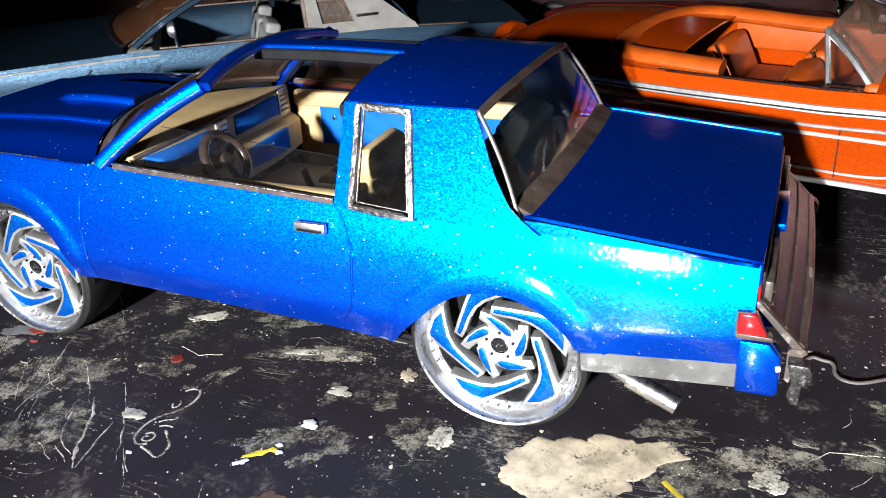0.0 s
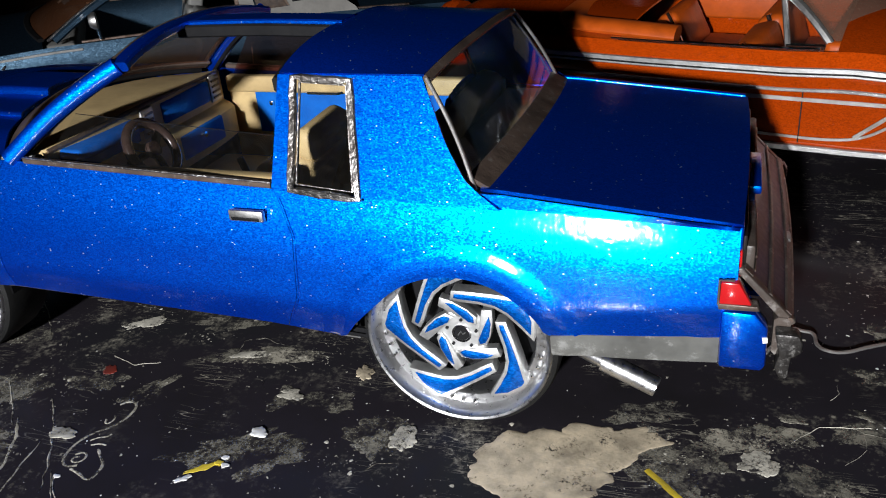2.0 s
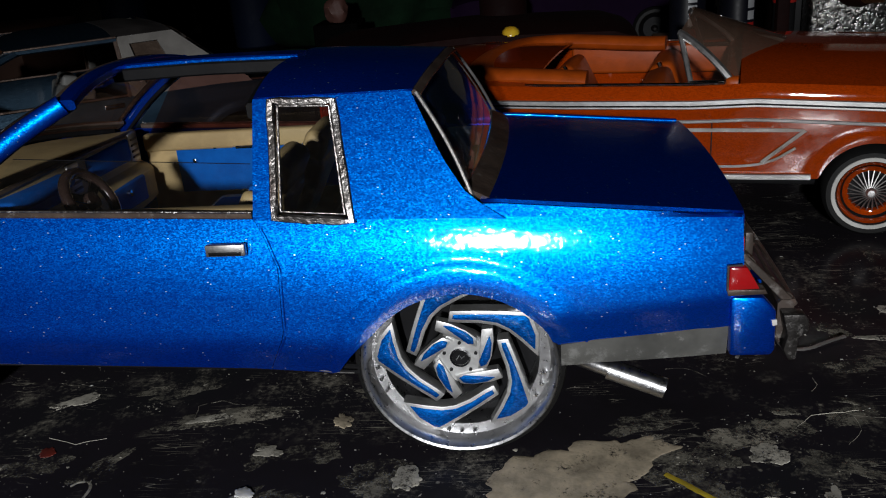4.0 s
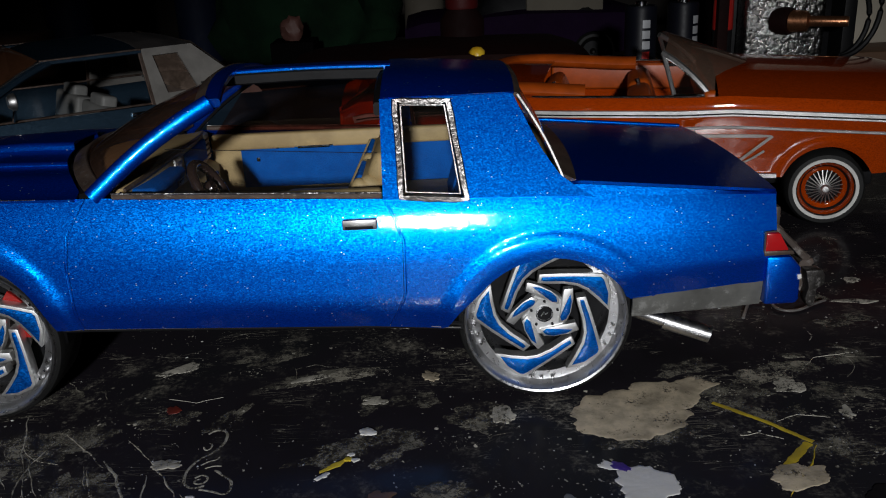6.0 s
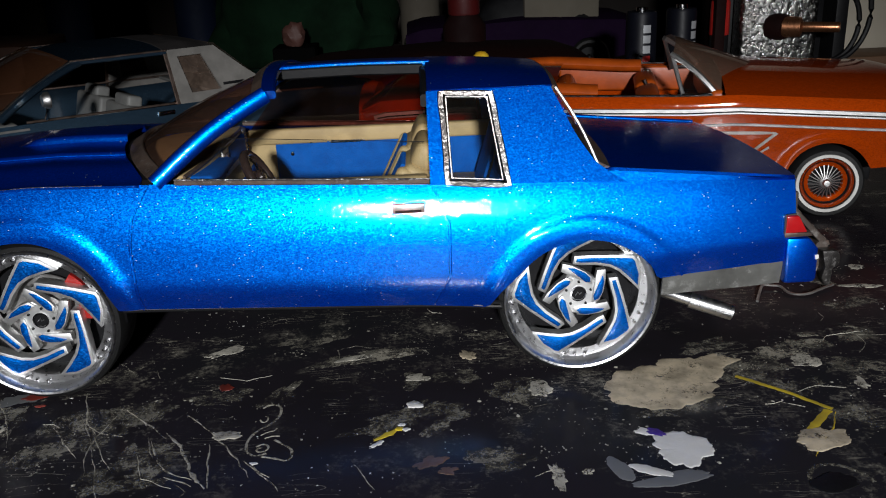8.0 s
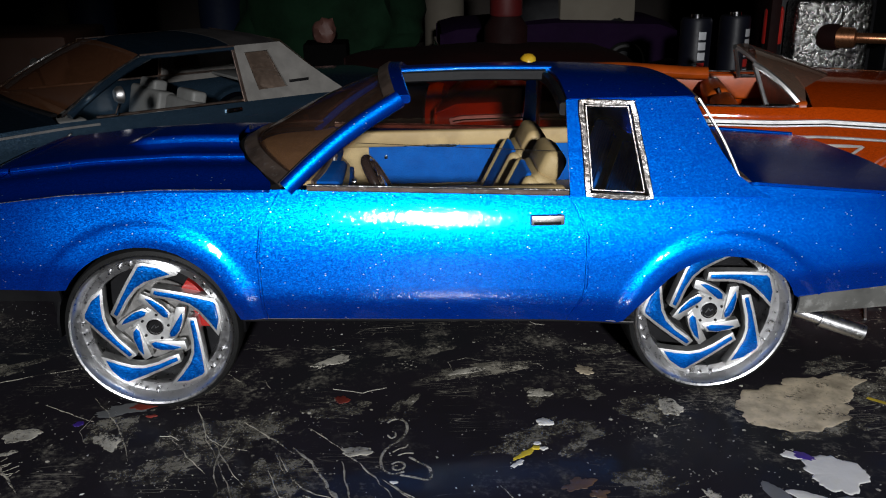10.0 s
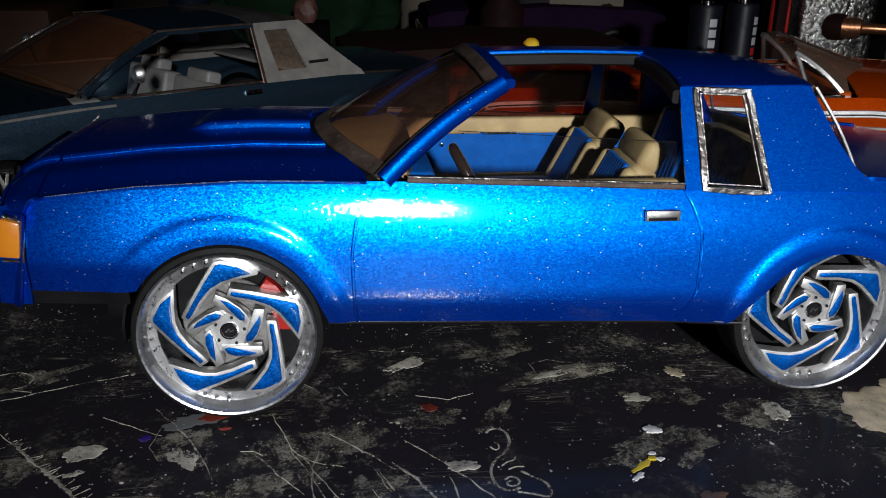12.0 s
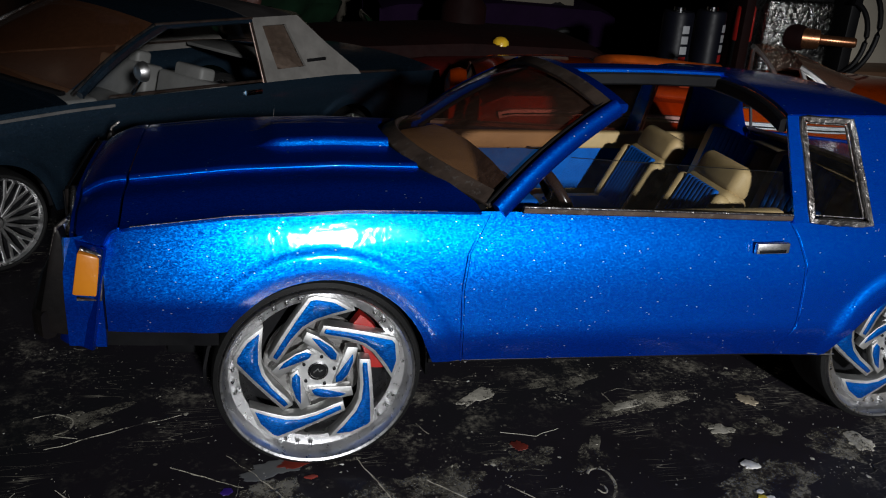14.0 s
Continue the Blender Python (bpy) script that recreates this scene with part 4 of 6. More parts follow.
FIN_IN = [(122, 100), (129, 66), (120, 6), (103, -26), (80, -36), (74, -14), (96, 40)]


def turned(outline, k):
    c, s = math.cos(k), math.sin(k)
    return [(R * (x * c - z * s), R * (x * s + z * c)) for x, z in outline]


def inner(outline, gap):
    """The outline drawn in by a gap."""
    out, n = [], len(outline)
    for i in range(n):
        p, a, b = Vector(outline[i]), Vector(outline[i - 1]), Vector(outline[(i + 1) % n])
        u, v = (p - a).normalized(), (b - p).normalized()
        na, nb = Vector((u.y, -u.x)), Vector((v.y, -v.x))
        m = (na + nb).normalized()
        out.append(p + m * gap / max(0.45, m.dot(na)))
    return [tuple(p) for p in out]


def build_wheel(car):
    rim = [(12.9, 9.0), (12.9, 0.5), (13.1, -0.15), (14.9, -0.35), (15.05, -0.6), (15.1, -1.5), (15.45, -2.7), (15.8, -3.3), (16.2, -3.45), (16.45, -3.2), (16.5, -2.8), (16.0, -2.4), (15.9, 8.5), (12.9, 9.0)]
    wheel = part("wheel", lathe(rim, 72), WHEEL, car, "deep-dish chrome wheel with blue-filled twisted blades")
    part("tyre", lathe([(15.9, -2.3), (16.6, -2.9), (17.25, -2.5), (17.6, -1.2), (17.6, 7.6), (17.2, 9.0), (15.9, 9.4)], 72), RUBBER, wheel, "thin black rubber tyre")
    part("wheel_back", lathe([(0, 5.2), (13.2, 5.2), (13.2, 6.0), (0, 6.0)], 48), BLACK, wheel)
    part("hub", lathe([(0, -0.4), (4.4, -0.4), (4.8, 0.0), (4.8, 1.6), (3, 5), (0, 5)], 40), WHEEL_FACE, wheel)
    part("hub_cap", lathe([(0, -0.62), (1.3, -0.62), (1.42, -0.5), (1.45, -0.3), (0, -0.3)], 24), BLACK, wheel, "black centre cap")
    part("cap_ring", lathe([(1.42, -0.7), (1.75, -0.66), (1.8, -0.3), (1.42, -0.3)], 24), CHROME, wheel)
    part("cap_emblem", sweep([(-0.7, -0.68, -0.4), (-0.1, -0.68, 0.5), (0.2, -0.68, -0.1), (0.7, -0.68, 0.3)], flat(0.2, 0.2), up=(0, 1, 0)), WHEEL, wheel, "small plain silver emblem")
    nut = rivet = None
    for k in range(5):
        a = 2 * math.pi * k / 5
        part("spoke", slab(turned(BLADE, a), -1.45, 1.2, 0.14), WHEEL_FACE, wheel)
        part("spoke_fill", slab(inner(turned(BLADE, a), 0.62), -1.62, -1.2, 0.1), INLAY, wheel, "metallic blue fill")
        part("fin", slab(turned(FIN, a), -0.95, 0.8, 0.12), WHEEL_FACE, wheel)
        part("fin_fill", slab(turned(FIN_IN, a), -1.16, -0.7, 0.08), INLAY, wheel, "metallic blue fill")
        at = mm(2.75 * math.cos(a + 0.3), -0.5, 2.75 * math.sin(a + 0.3))
        if nut:
            same(nut, wheel, at)
        else:
            nut = part("lug_nut", lathe([(0, -0.3), (0.28, -0.25), (0.3, 0.3), (0, 0.3)], 8), BLACK, wheel, at=at)
        for j in (-1, 0, 1):
            b = a - 1.62 + j * 0.16
            at = mm(14.2 * math.cos(b), -0.45, 14.2 * math.sin(b))
            if rivet:
                same(rivet, wheel, at)
            else:
                rivet = part("rivet", lathe([(0, -0.7), (0.3, -0.6), (0.42, -0.1), (0.45, 0.5), (0, 0.5)], 10), CHROME, wheel, at=at)
    return wheel


coupe = build_coupe()
wheel = build_wheel(coupe)
for x, y, turn in ((AXLE_R, 0.0, 0.0), (AXLE_F, 0.0, 11.0), (AXLE_R, 2 * YC, 0.0), (AXLE_F, 2 * YC, 20.0)):
    at = mm(x, y, HUB_Z, 0, 0, 0 if y < YC else 180) @ pose(0, 0, 0, 0, turn, 0)
    if (x, y) == (AXLE_R, 0.0):
        wheel.matrix_basis = at
        continue
    w2 = copy_thing(wheel, at)
    if x == AXLE_F:
        disc = part("brake_disc", lathe([(3, 3.2), (8.8, 3.2), (9.0, 3.4), (8.8, 4.2), (3, 4.2)], 40), SILVER_TRIM, w2, "silver brake disc")
        part("brake_caliper", grid(lambda u, v: ((8.4 + 3.6 * v) * math.cos(u), 1.9, (8.4 + 3.6 * v) * math.sin(u)), spread(0.12, 1.12, 10), spread(0, 1, 3)), RED_PAINT, w2, "red brake caliper", solid=2.2)


# ---- helpers for the two other model cars ----
COPPER_TRIM = surface("warm_bright_trim", (0.62, 0.47, 0.40), 0.36, 1.0, (0.35, 0.24, 0.19), 1500, 0.0001)
def shell(name, car, mat, L, crease_fn, sill_fn, arches, width, tuck, solid=0.6, label="", tumble=2.0, start=0.0):
    """Flank of a car along local x from 0 (nose) to L, near side at y = 0."""
    def low(x):
        z = sill_fn(x)
        for cx, cz, r in arches:
            if abs(x - cx) < r:
                z = max(z, cz + math.sqrt(r * r - (x - cx) ** 2))
        return z
    def off(x, z):
        d = crease_fn(x) - z
        v = float(np.interp(d, [-1, 0, 2, 5, 9, 18], [tumble + 0.9, tumble * 0.6, tumble * 0.22, 0, 0.1, 0.9]))
        v += tuck * (smooth(start + 14, start, x) ** 2 + 0.6 * smooth(L - 12, L, x) ** 2)
        for cx, cz, r in arches:
            q = math.hypot(x - cx, z - cz) - r
            v -= 0.5 * (1 - smooth(1.5, 3.5, q))
        return v
    def side(near):
        def at(u, v):
            z = lerp(low(u), crease_fn(u), v)
            y = off(u, z)
            return (u, y if near else width - y, z)
        return grid(at, spread(start, L, 150), spread(0, 1, 16))
    for near in (True, False):
        part(name, side(near), mat, car, label, solid=solid)
    return off


def small_wheel(car, r_tyre, r_rim, rim_mat, face_mat, spokes, whitewall=None, wire=True, bright=BRIGHT, ring=None):
    w = part("wheel", lathe([(r_rim, -0.4), (r_rim + 0.4, -0.9), (r_rim + 0.7, -0.4), (r_rim + 0.3, 7), (r_rim - 0.6, 7), (r_rim - 0.6, 0.4), (r_rim, -0.4)], 40), rim_mat, car)
    part("tyre", lathe([(r_rim + 0.3, -0.4), (r_rim + 0.9, -1.3), (r_tyre - 0.9, -1.2), (r_tyre, 0.4), (r_tyre, 6.6), (r_tyre - 1.2, 8), (r_rim, 7.8)], 44), RUBBER, w, "black tyre")
    if whitewall:
        part("whitewall", lathe([(whitewall[0], -1.28), (whitewall[0] + 0.1, -1.5), (whitewall[1] - 0.1, -1.5), (whitewall[1], -1.2)], 44), WHITEWALL, w, "narrow white sidewall ring")
    part("dish", lathe([(0, 3.0), (r_rim - 2.2, 3.0), (r_rim - 0.5, 0.2)], 40), face_mat, w)
    part("hub", lathe([(0, -1.5), (0.9, -1.4), (1.3, -0.4), (1.5, 1.6), (2.0, 3.0)], 18), bright, w, "chrome knock-off hub")
    reach = r_rim - 1.4
    if ring:
        part("dish_ring", lathe([(r_rim * 0.66, 2.4), (r_rim * 0.70, 1.4), (r_rim * 0.9, 1.0), (r_rim + 0.1, 0.0)], 40), ring, w, "wide painted rim ring")
        reach = r_rim * 0.70
    first = None
    for k in range(spokes):
        a = 360.0 * k / spokes
        if first:
            same(first, w, pose(0, 0, 0, 0, a, 0))
        elif wire:
            first = part("wire_spoke", sweep([(1.2, -0.2, 0.2), (reach, 1.5, -0.5)], flat(0.26, 0.3)), bright, w)
        else:
            first = part("spoke", join(sweep([(1.6, -0.2, 0.0), (r_rim * 0.6, -0.3, 0.1), (r_rim - 0.3, 0.3, 0.9)], flat(0.9, 0.8)), sweep([(r_rim * 0.5, -0.3, 0.1), (r_rim - 0.3, 0.3, -1.4)], flat(0.7, 0.8))), bright, w)
    return w


def flow3(points):
    """The line with its corners cut round."""
    pts = [Vector(p) for p in points]
    for _ in range(2):
        cut = [pts[0]]
        for p, q in zip(pts, pts[1:]):
            cut += [p.lerp(q, 0.25), p.lerp(q, 0.75)]
        pts = cut + [pts[-1]]
    return pts


# ---- orange convertible: local x from its tail (28) to its nose (212), near side at y = 0 ----
def build_convertible():
    car = thing("model_car", "burnt-orange open convertible model with chrome trim and wire wheels", "model car", at=mm(96, 93, 0, 0, 0, -12) @ mm(-178.6, -1.6, 0), group="model cars on the bench")
    L, W = 212.0, 78.0
    top = curve_of((24, 34.0), (34, 38.6), (60, 40.2), (100, 39.4), (135, 39.2), (150, 39.8), (200, 37.6), (212, 34.6))
    low = curve_of((24, 20), (36, 18), (46, 15), (160, 15), (196, 17), (212, 19))
    hubs = (52.6, 178.6)
    shell("body_side", car, ORANGE, L, top, low, [(h, 11.8, 13.0) for h in hubs], W, 4.0, start=26.0)
    # hood, rear deck, nose and tail
    def lid(x0, x1, crown):
        def at(u, v):
            t = abs(2 * v - 1)
            return (u, lerp(1.4, W - 1.4, v), top(u) + crown * (1 - t ** 2.5) - 0.2)
        return grid(at, spread(x0, x1, 24), spread(0, 1, 24))
    part("hood", lid(146, 211, 5.4), ORANGE, car, solid=0.6)
    part("rear_deck", lid(27, 92, 2.6), ORANGE, car, solid=0.6)
    part("nose", box(209, 213, 2, W - 2, 19, 36.0, 1.4, 3), CHROME, car, "chrome front grille panel")
    def tail(u, v):
        y = lerp(3.4, W - 3.4, u)
        bulge = 4.5 * (1 - abs(2 * u - 1) ** 3)
        return (26.5 - bulge * math.sin(math.pi * v) ** 0.6, y, lerp(18, 36.5, v))
    part("tail", grid(tail, spread(0, 1, 24), spread(0, 1, 10)), ORANGE, car, "rounded orange tail", solid=0.6)
    part("spare_wheel_cover", lathe([(0, -4.5), (8, -4.2), (11.5, -2.6), (12.5, 0.5), (11.8, 3.0), (0, 3.0)], 32), ORANGE, car, "round orange spare wheel cover", at=mm(20.5, W / 2 + 2, 27.0, 0, 0, -90))
    part("front_bumper", sweep([(208, 1, 20), (214, 6, 20), (216, W / 2, 20), (214, W - 6, 20), (208, W - 1, 20)], flat(3, 6)), CHROME, car)
    # cabin
    part("cabin_floor", box(86, 150, 4, W - 4, 15.5, 18, 0.5), BLACK, car)
    for y0, y1 in ((1.6, 5.4), (W - 5.4, W - 1.6)):
        part("door_top", box(90, 148, y0, y1, 29, 38.6, 1.0, 3), ORANGE_TRIM, car, "orange padded door top")
    surround = [(106, 8.5), (96, 8.0), (80, 9.0), (73, 14.0), (70.5, W / 2), (74, W - 14), (84, W - 9), (100, W - 8.0), (122, W - 8.5)]
    part("rear_surround", sweep([(x, y, 39.4 + 1.6 * smooth(120, 84, x)) for x, y in [tuple(p)[:2] for p in flow3([(x, y, 0) for x, y in surround])]], [(4.4 * math.cos(a), 2.4 * math.sin(a)) for a in spread(0, 2 * math.pi * 11 / 12, 12)]), ORANGE_TRIM, car, "orange padded boot surround")
    for y0, y1 in ((9, 37), (41, 69)):
        s = part("front_seat", cushion(124, 140, y0, y1, 18, 26, 2.5), ORANGE_TRIM, car, "orange bench-style seat")
        part("backrest", cushion(-4, 4, 0, y1 - y0, 0, 15.5, 2.6), ORANGE_TRIM, s, at=mm(127, y0, 23, 0, -18, 0))
        part("seat_chrome", sweep([(127.0, y0 - 0.6, 27), (124.6, y0 - 0.6, 33), (122.4, y0 - 0.6, 38.6)], flat(1.6, 1.2)), CHROME, s, "chrome seat-back edge")
    r = part("rear_seat", cushion(97, 113, 10, W - 10, 18, 26, 2.5), ORANGE_TRIM, car, "orange rear seat")
    for y0, y1 in ((11, 36), (42, 67)):
        part("rear_backrest", cushion(-3, 4, 0, y1 - y0, 0, 15.0, 2.6), ORANGE_TRIM, r, at=mm(98, y0, 23, 0, -26, 0))
        part("seat_bead", sweep([(99.0, y0 - 0.4, 27), (96.0, y0 - 0.4, 33), (93.4, y0 - 0.4, 37.6)], flat(1.2, 1.0)), CHROME, r, "chrome rear seat edge")
    part("dashboard", box(142, 150, 7, W - 7, 31, 40.2, 1.6, 3), ORANGE_TRIM, car)
    # windscreen with vent windows
    for side in (-1, 1):
        yb, yt = W / 2 + side * 30.5, W / 2 + side * 22
        part("windscreen_pillar", sweep(bez((144.4, yb, 38.2), (138, yb - side * 2.5, 46.4), (129.8, yt, 50.6), 12), flat(1.8, 1.8), up=(0, 1, 0)), BRIGHT, car, "chrome windscreen pillar")
        part("vent_post", sweep([(133.6, yb, 38.2), (130.0, yt, 50.2)], flat(1.4, 1.4), up=(0, 1, 0)), BRIGHT, car, "chrome vent window post")
        part("vent_sill", sweep([(133.2, yb, 38.6), (145.2, yb, 38.8)], flat(1.6, 1.0)), CHROME, car)
        pane = bmesh.new()
        pane.faces.new([pane.verts.new(p) for p in ((134.0, yb, 38.8), (144.0, yb, 38.9), (137.6, yb - side * 2.6, 45.8), (130.4, yt, 50.0))])
        part("vent_window", pane, CLEAR, car, "small clear vent window").visible_shadow = False
    glass = grid(lambda u, v: Vector((lerp(146.0 + 17 * (1 - (2 * u - 1) ** 2), 130.2 + 2.0 * (1 - (2 * u - 1) ** 2), v), lerp(lerp(8, W - 8, u), lerp(16, W - 16, u), v), lerp(39.0 + 4.2 * (1 - (2 * u - 1) ** 2), 51.2 + 2.6 * (1 - (2 * u - 1) ** 2), v))), spread(0, 1, 20), spread(0, 1, 8))
    part("windscreen", glass, DUSTY_PANE, car, "dusty curved windscreen").visible_shadow = False
    # flank trim
    for y, s in ((-0.1, -1), (W + 0.1, 1)):
        part("upper_moulding", sweep([(x, y + s * 0.15, top(x) - 4.6) for x in spread(32, 208, 44)], flat(0.9, 2.3)), BRIGHT, car, "broad bright side moulding")
        part("moulding_line", sweep([(x, y + s * 0.45, top(x) - 4.9) for x in spread(33, 207, 44)], flat(0.5, 0.5)), BLACK, car)
        part("belt_moulding", sweep([(x, y - s * 2.6, top(x) + 0.2) for x in spread(90, 142, 12)], flat(1.0, 0.8)), CHROME, car, "thin chrome belt moulding")
        part("lower_moulding", sweep([(x, y + s * 0.1, top(x) - 9.0) for x in spread(66, 206, 30)], flat(0.8, 0.9)), SILVER_TRIM, car, "thin silver side moulding")
        part("pinstripe", sweep([(x, y + s * 0.06, 28.0 - 0.003 * max(0, 128 - x) ** 2 * 1.2) for x in spread(92, 162, 16)] + [(152, y + s * 0.06, 19.5)], flat(0.3, 1.0), up=(0, 0, 1)), STRIPE, car, "pale pinstripe")
        part("pinstripe", sweep(flow3([(92, y + s * 0.06, 19.6), (134, y + s * 0.06, 18.4), (146, y + s * 0.06, 18.2), (154, y + s * 0.06, 19.4), (160, y + s * 0.06, 23.4)]), flat(0.3, 0.7), up=(0, 0, 1)), STRIPE, car, "pale pinstripe")
        part("rocker_moulding", sweep([(x, y + s * 0.1, low(x) + 0.6) for x in spread(72, 164, 8)], flat(1.0, 1.6)), BRIGHT, car, "chrome rocker moulding")
        for xs in (98.5, 139.5):
            part("door_gap", sweep([(xs, y + s * 0.12, 17), (xs, y + s * 0.1, 30), (xs, y - s * 0.9, 38.4)], flat(0.3, 0.2), up=(0, 1, 0)), BLACK, car)
    wheel0 = small_wheel(car, 11.5, 7.6, ORANGE, BLACK, 24, (8.4, 9.5), ring=ORANGE)
    wheel0["label"] = "orange wheel with chrome wire spokes"
    for h, y, rz in ((hubs[1], 1.6, 0), (hubs[0], 1.6, 0), (hubs[1], W - 1.6, 180), (hubs[0], W - 1.6, 180)):
        at = mm(h, y, 11.5, 0, 0, rz)
        if (h, rz) == (hubs[1], 0):
            wheel0.matrix_basis = at
        else:
            copy_thing(wheel0, at)
    part("chassis", box(38, 195, 14, W - 14, 9, 16, 1), BLACK, car)
    return car


# ---- slate coupe: local x from its nose (0) to its tail (214), near side at y = 0 ----
def build_slate():
    ang = 37.0
    W, hub = 78.0, 47.0
    c, s = math.cos(radians(ang)), math.sin(radians(ang))
    fx, fy = -183.1, 86.4          # front hub on the bench
    car = thing("model_car", "slate-blue model coupe with white vinyl landau sail panels", "model car", at=mm(fx - hub * c, fy - hub * s, 0, 0, 0, ang), group="model cars on the bench")
    L = 214.0
    top = curve_of((0, 36), (20, 38.2), (70, 39.4), (120, 38.4), (160, 37.6), (214, 34))
    low = curve_of((0, 17), (30, 15), (60, 13), (170, 13), (214, 17))
    shell("body_side", car, SLATE, L, top, low, [(hub, 13.5, 14.2), (hub + 118, 13.5, 14.2)], W, 3.0)
    def lid(x0, x1, crown):
        return grid(lambda u, v: (u, lerp(1.6, W - 1.6, v), top(u) + crown * (1 - abs(2 * v - 1) ** 2.5) - 0.2), spread(x0, x1, 24), spread(0, 1, 24))
    part("hood", lid(1, 68, 3.4), SLATE, car, solid=0.6)
    part("rear_deck", lid(170, 213, 2.6), SLATE, car, solid=0.6)
    part("nose", box(-2, 2, 3, W - 3, 18, 37, 1.4, 3), CHROME, car, "chrome grille")
    part("tail", box(212, 215, 3, W - 3, 18, 34, 1.4, 3), SLATE, car)
    part("front_bumper", sweep([(4, 0, 20), (-4, 6, 20), (-6, W / 2, 20), (-4, W - 6, 20), (4, W, 20)], flat(3, 6)), CHROME, car)
    part("hood_pinstripe", sweep([(x, 0.2, top(x) - 1.4) for x in spread(6, 80, 12)], flat(0.4, 0.8)), SILVER_TRIM, car)
    part("fender_gap", sweep([(74.5, 0.0, 16), (74.5, -0.1, 30), (75, 1.2, 38)], flat(0.3, 0.3), up=(0, 1, 0)), SILVER_TRIM, car)
    part("door_gap", sweep([(131.5, 0.0, 16), (132.5, -0.1, 30), (129, 1.2, 37)], flat(0.3, 0.3), up=(0, 1, 0)), SILVER_TRIM, car)
    part("door_handle", box(122, 128, -0.6, 0.5, 35.4, 37.0, 0.3), CHROME, car)
    part("cabin_floor", box(72, 180, 4, W - 4, 14, 17, 0.5), BLACK, car)
    roof_top = 58.5
    def up_y(z, side):
        return W / 2 + side * (W / 2 - 2.0 - 0.38 * (z - 38))
    # roof: metal front half, white vinyl rear half
    def roof(x0, x1, drop):
        def at(u, v):
            y = lerp(up_y(56.0, -1), up_y(56.0, 1), v)
            return (u, y, 56.0 + 2.0 * (1 - abs(2 * v - 1) ** 3) - drop(u))
        return grid(at, spread(x0, x1, 18), spread(0, 1, 26))
    part("roof", roof(98, 130, lambda x: 1.6 * smooth(110, 97, x)), SLATE, car, solid=0.8)
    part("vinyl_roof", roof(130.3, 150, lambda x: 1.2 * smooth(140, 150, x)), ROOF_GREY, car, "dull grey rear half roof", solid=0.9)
    for side in (-1, 1):
        part("front_pillar", sweep(bez((72, up_y(40.5, side), 41.0), (87, up_y(50, side), 51), (101, up_y(56, side), 55.6), 10), flat(2.4, 2.4), up=(0, 1, 0)), SLATE, car)
        part("pillar_foil", sweep(bez((70, up_y(40.5, side), 41.2), (85, up_y(50, side), 51.2), (99, up_y(56, side), 56.0), 10), flat(1.0, 1.0), up=(0, 1, 0)), FOIL, car, "chrome windscreen edge")
        part("drip_rail", sweep([(x, up_y(56.2, side) + side * 1.0, 56.4) for x in spread(98, 131, 6)], flat(0.7, 0.7)), COPPER_TRIM, car, "bright window surround", )
        part("roof_rail", sweep([(x, up_y(55.6, side), 55.6) for x in spread(100, 131, 5)], flat(1.8, 1.6)), SLATE, car)
        # white sail panel with an opera window
        ow = ((134.6, 54.0), (143.8, 53.6), (148.0, 41.2), (136.6, 41.0))
        def sail(u, v):
            z = lerp(35.4, 56.2, v)
            return (u, z)
        def rear(z):
            return float(np.interp(z, [37, 40, 48, 56.3], [172, 168, 158, 149]))
        bands = []
        for xa, xb, za, zb in (
                (lambda z: 131.0, lambda z: 134.6 + (54 - z) * 0.15, 35.4, 56.2),
                (lambda z: 134.6 + (54 - z) * 0.15, lambda z: 143.8 + (53.6 - z) * 0.34, 53.8, 56.2),
                (lambda z: 134.6 + (54 - z) * 0.15, lambda z: 143.8 + (53.6 - z) * 0.34, 35.4, 41.2),
                (lambda z: 143.8 + (53.6 - z) * 0.34, rear, 35.4, 56.2)):
            def at(u, v, xa=xa, xb=xb, za=za, zb=zb):
                z = lerp(za, zb, v)
                return (lerp(xa(z), xb(z), u), up_y(z, side), z)
            bands.append(grid(at, spread(0, 1, 8), spread(0, 1, 8)))
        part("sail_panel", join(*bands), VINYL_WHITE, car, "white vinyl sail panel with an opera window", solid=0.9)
        pane = bmesh.new()
        pane.faces.new([pane.verts.new((x, up_y(z, side) - side * 0.8, z)) for x, z in ow])
        part("opera_window", pane, SMOKED, car).visible_shadow = False
        part("landau_band", sweep([(130.6, up_y(z, side) + side * 0.3, z) for z in spread(35.6, 56.3, 6)], flat(0.8, 1.3), up=(1, 0, 0)), COPPER_TRIM, car, "polished landau band")
        part("script_badge", box(149, 157, up_y(43, side) + side * 0.5 - 0.3, up_y(43, side) + side * 0.5 + 0.3, 42.4, 43.4, 0.15), BLACK, car, "dark script emblem")
        part("belt_moulding", sweep([(x, up_y(40.2, side) + side * 0.2, top(x) + 0.4) for x in spread(80, 190, 14)], flat(0.7, 0.8)), COPPER_TRIM, car)
        part("mirror_stalk", sweep([(86, up_y(38, side) + side * 0.6, 40), (86.0, up_y(38, side) + side * 5.8, 45.2)], roundbar(0.6, 8)), CHROME, car)
        part("door_mirror", lathe([(0, -1.8), (1.8, -1.5), (2.6, -0.4), (2.7, 0.6), (2.3, 0.9), (0, 0.8)], 20), BRIGHT, car, "round chrome door mirror", at=mm(85.6, up_y(38, side) + side * 6.4, 46.8, 0, 0, -90))
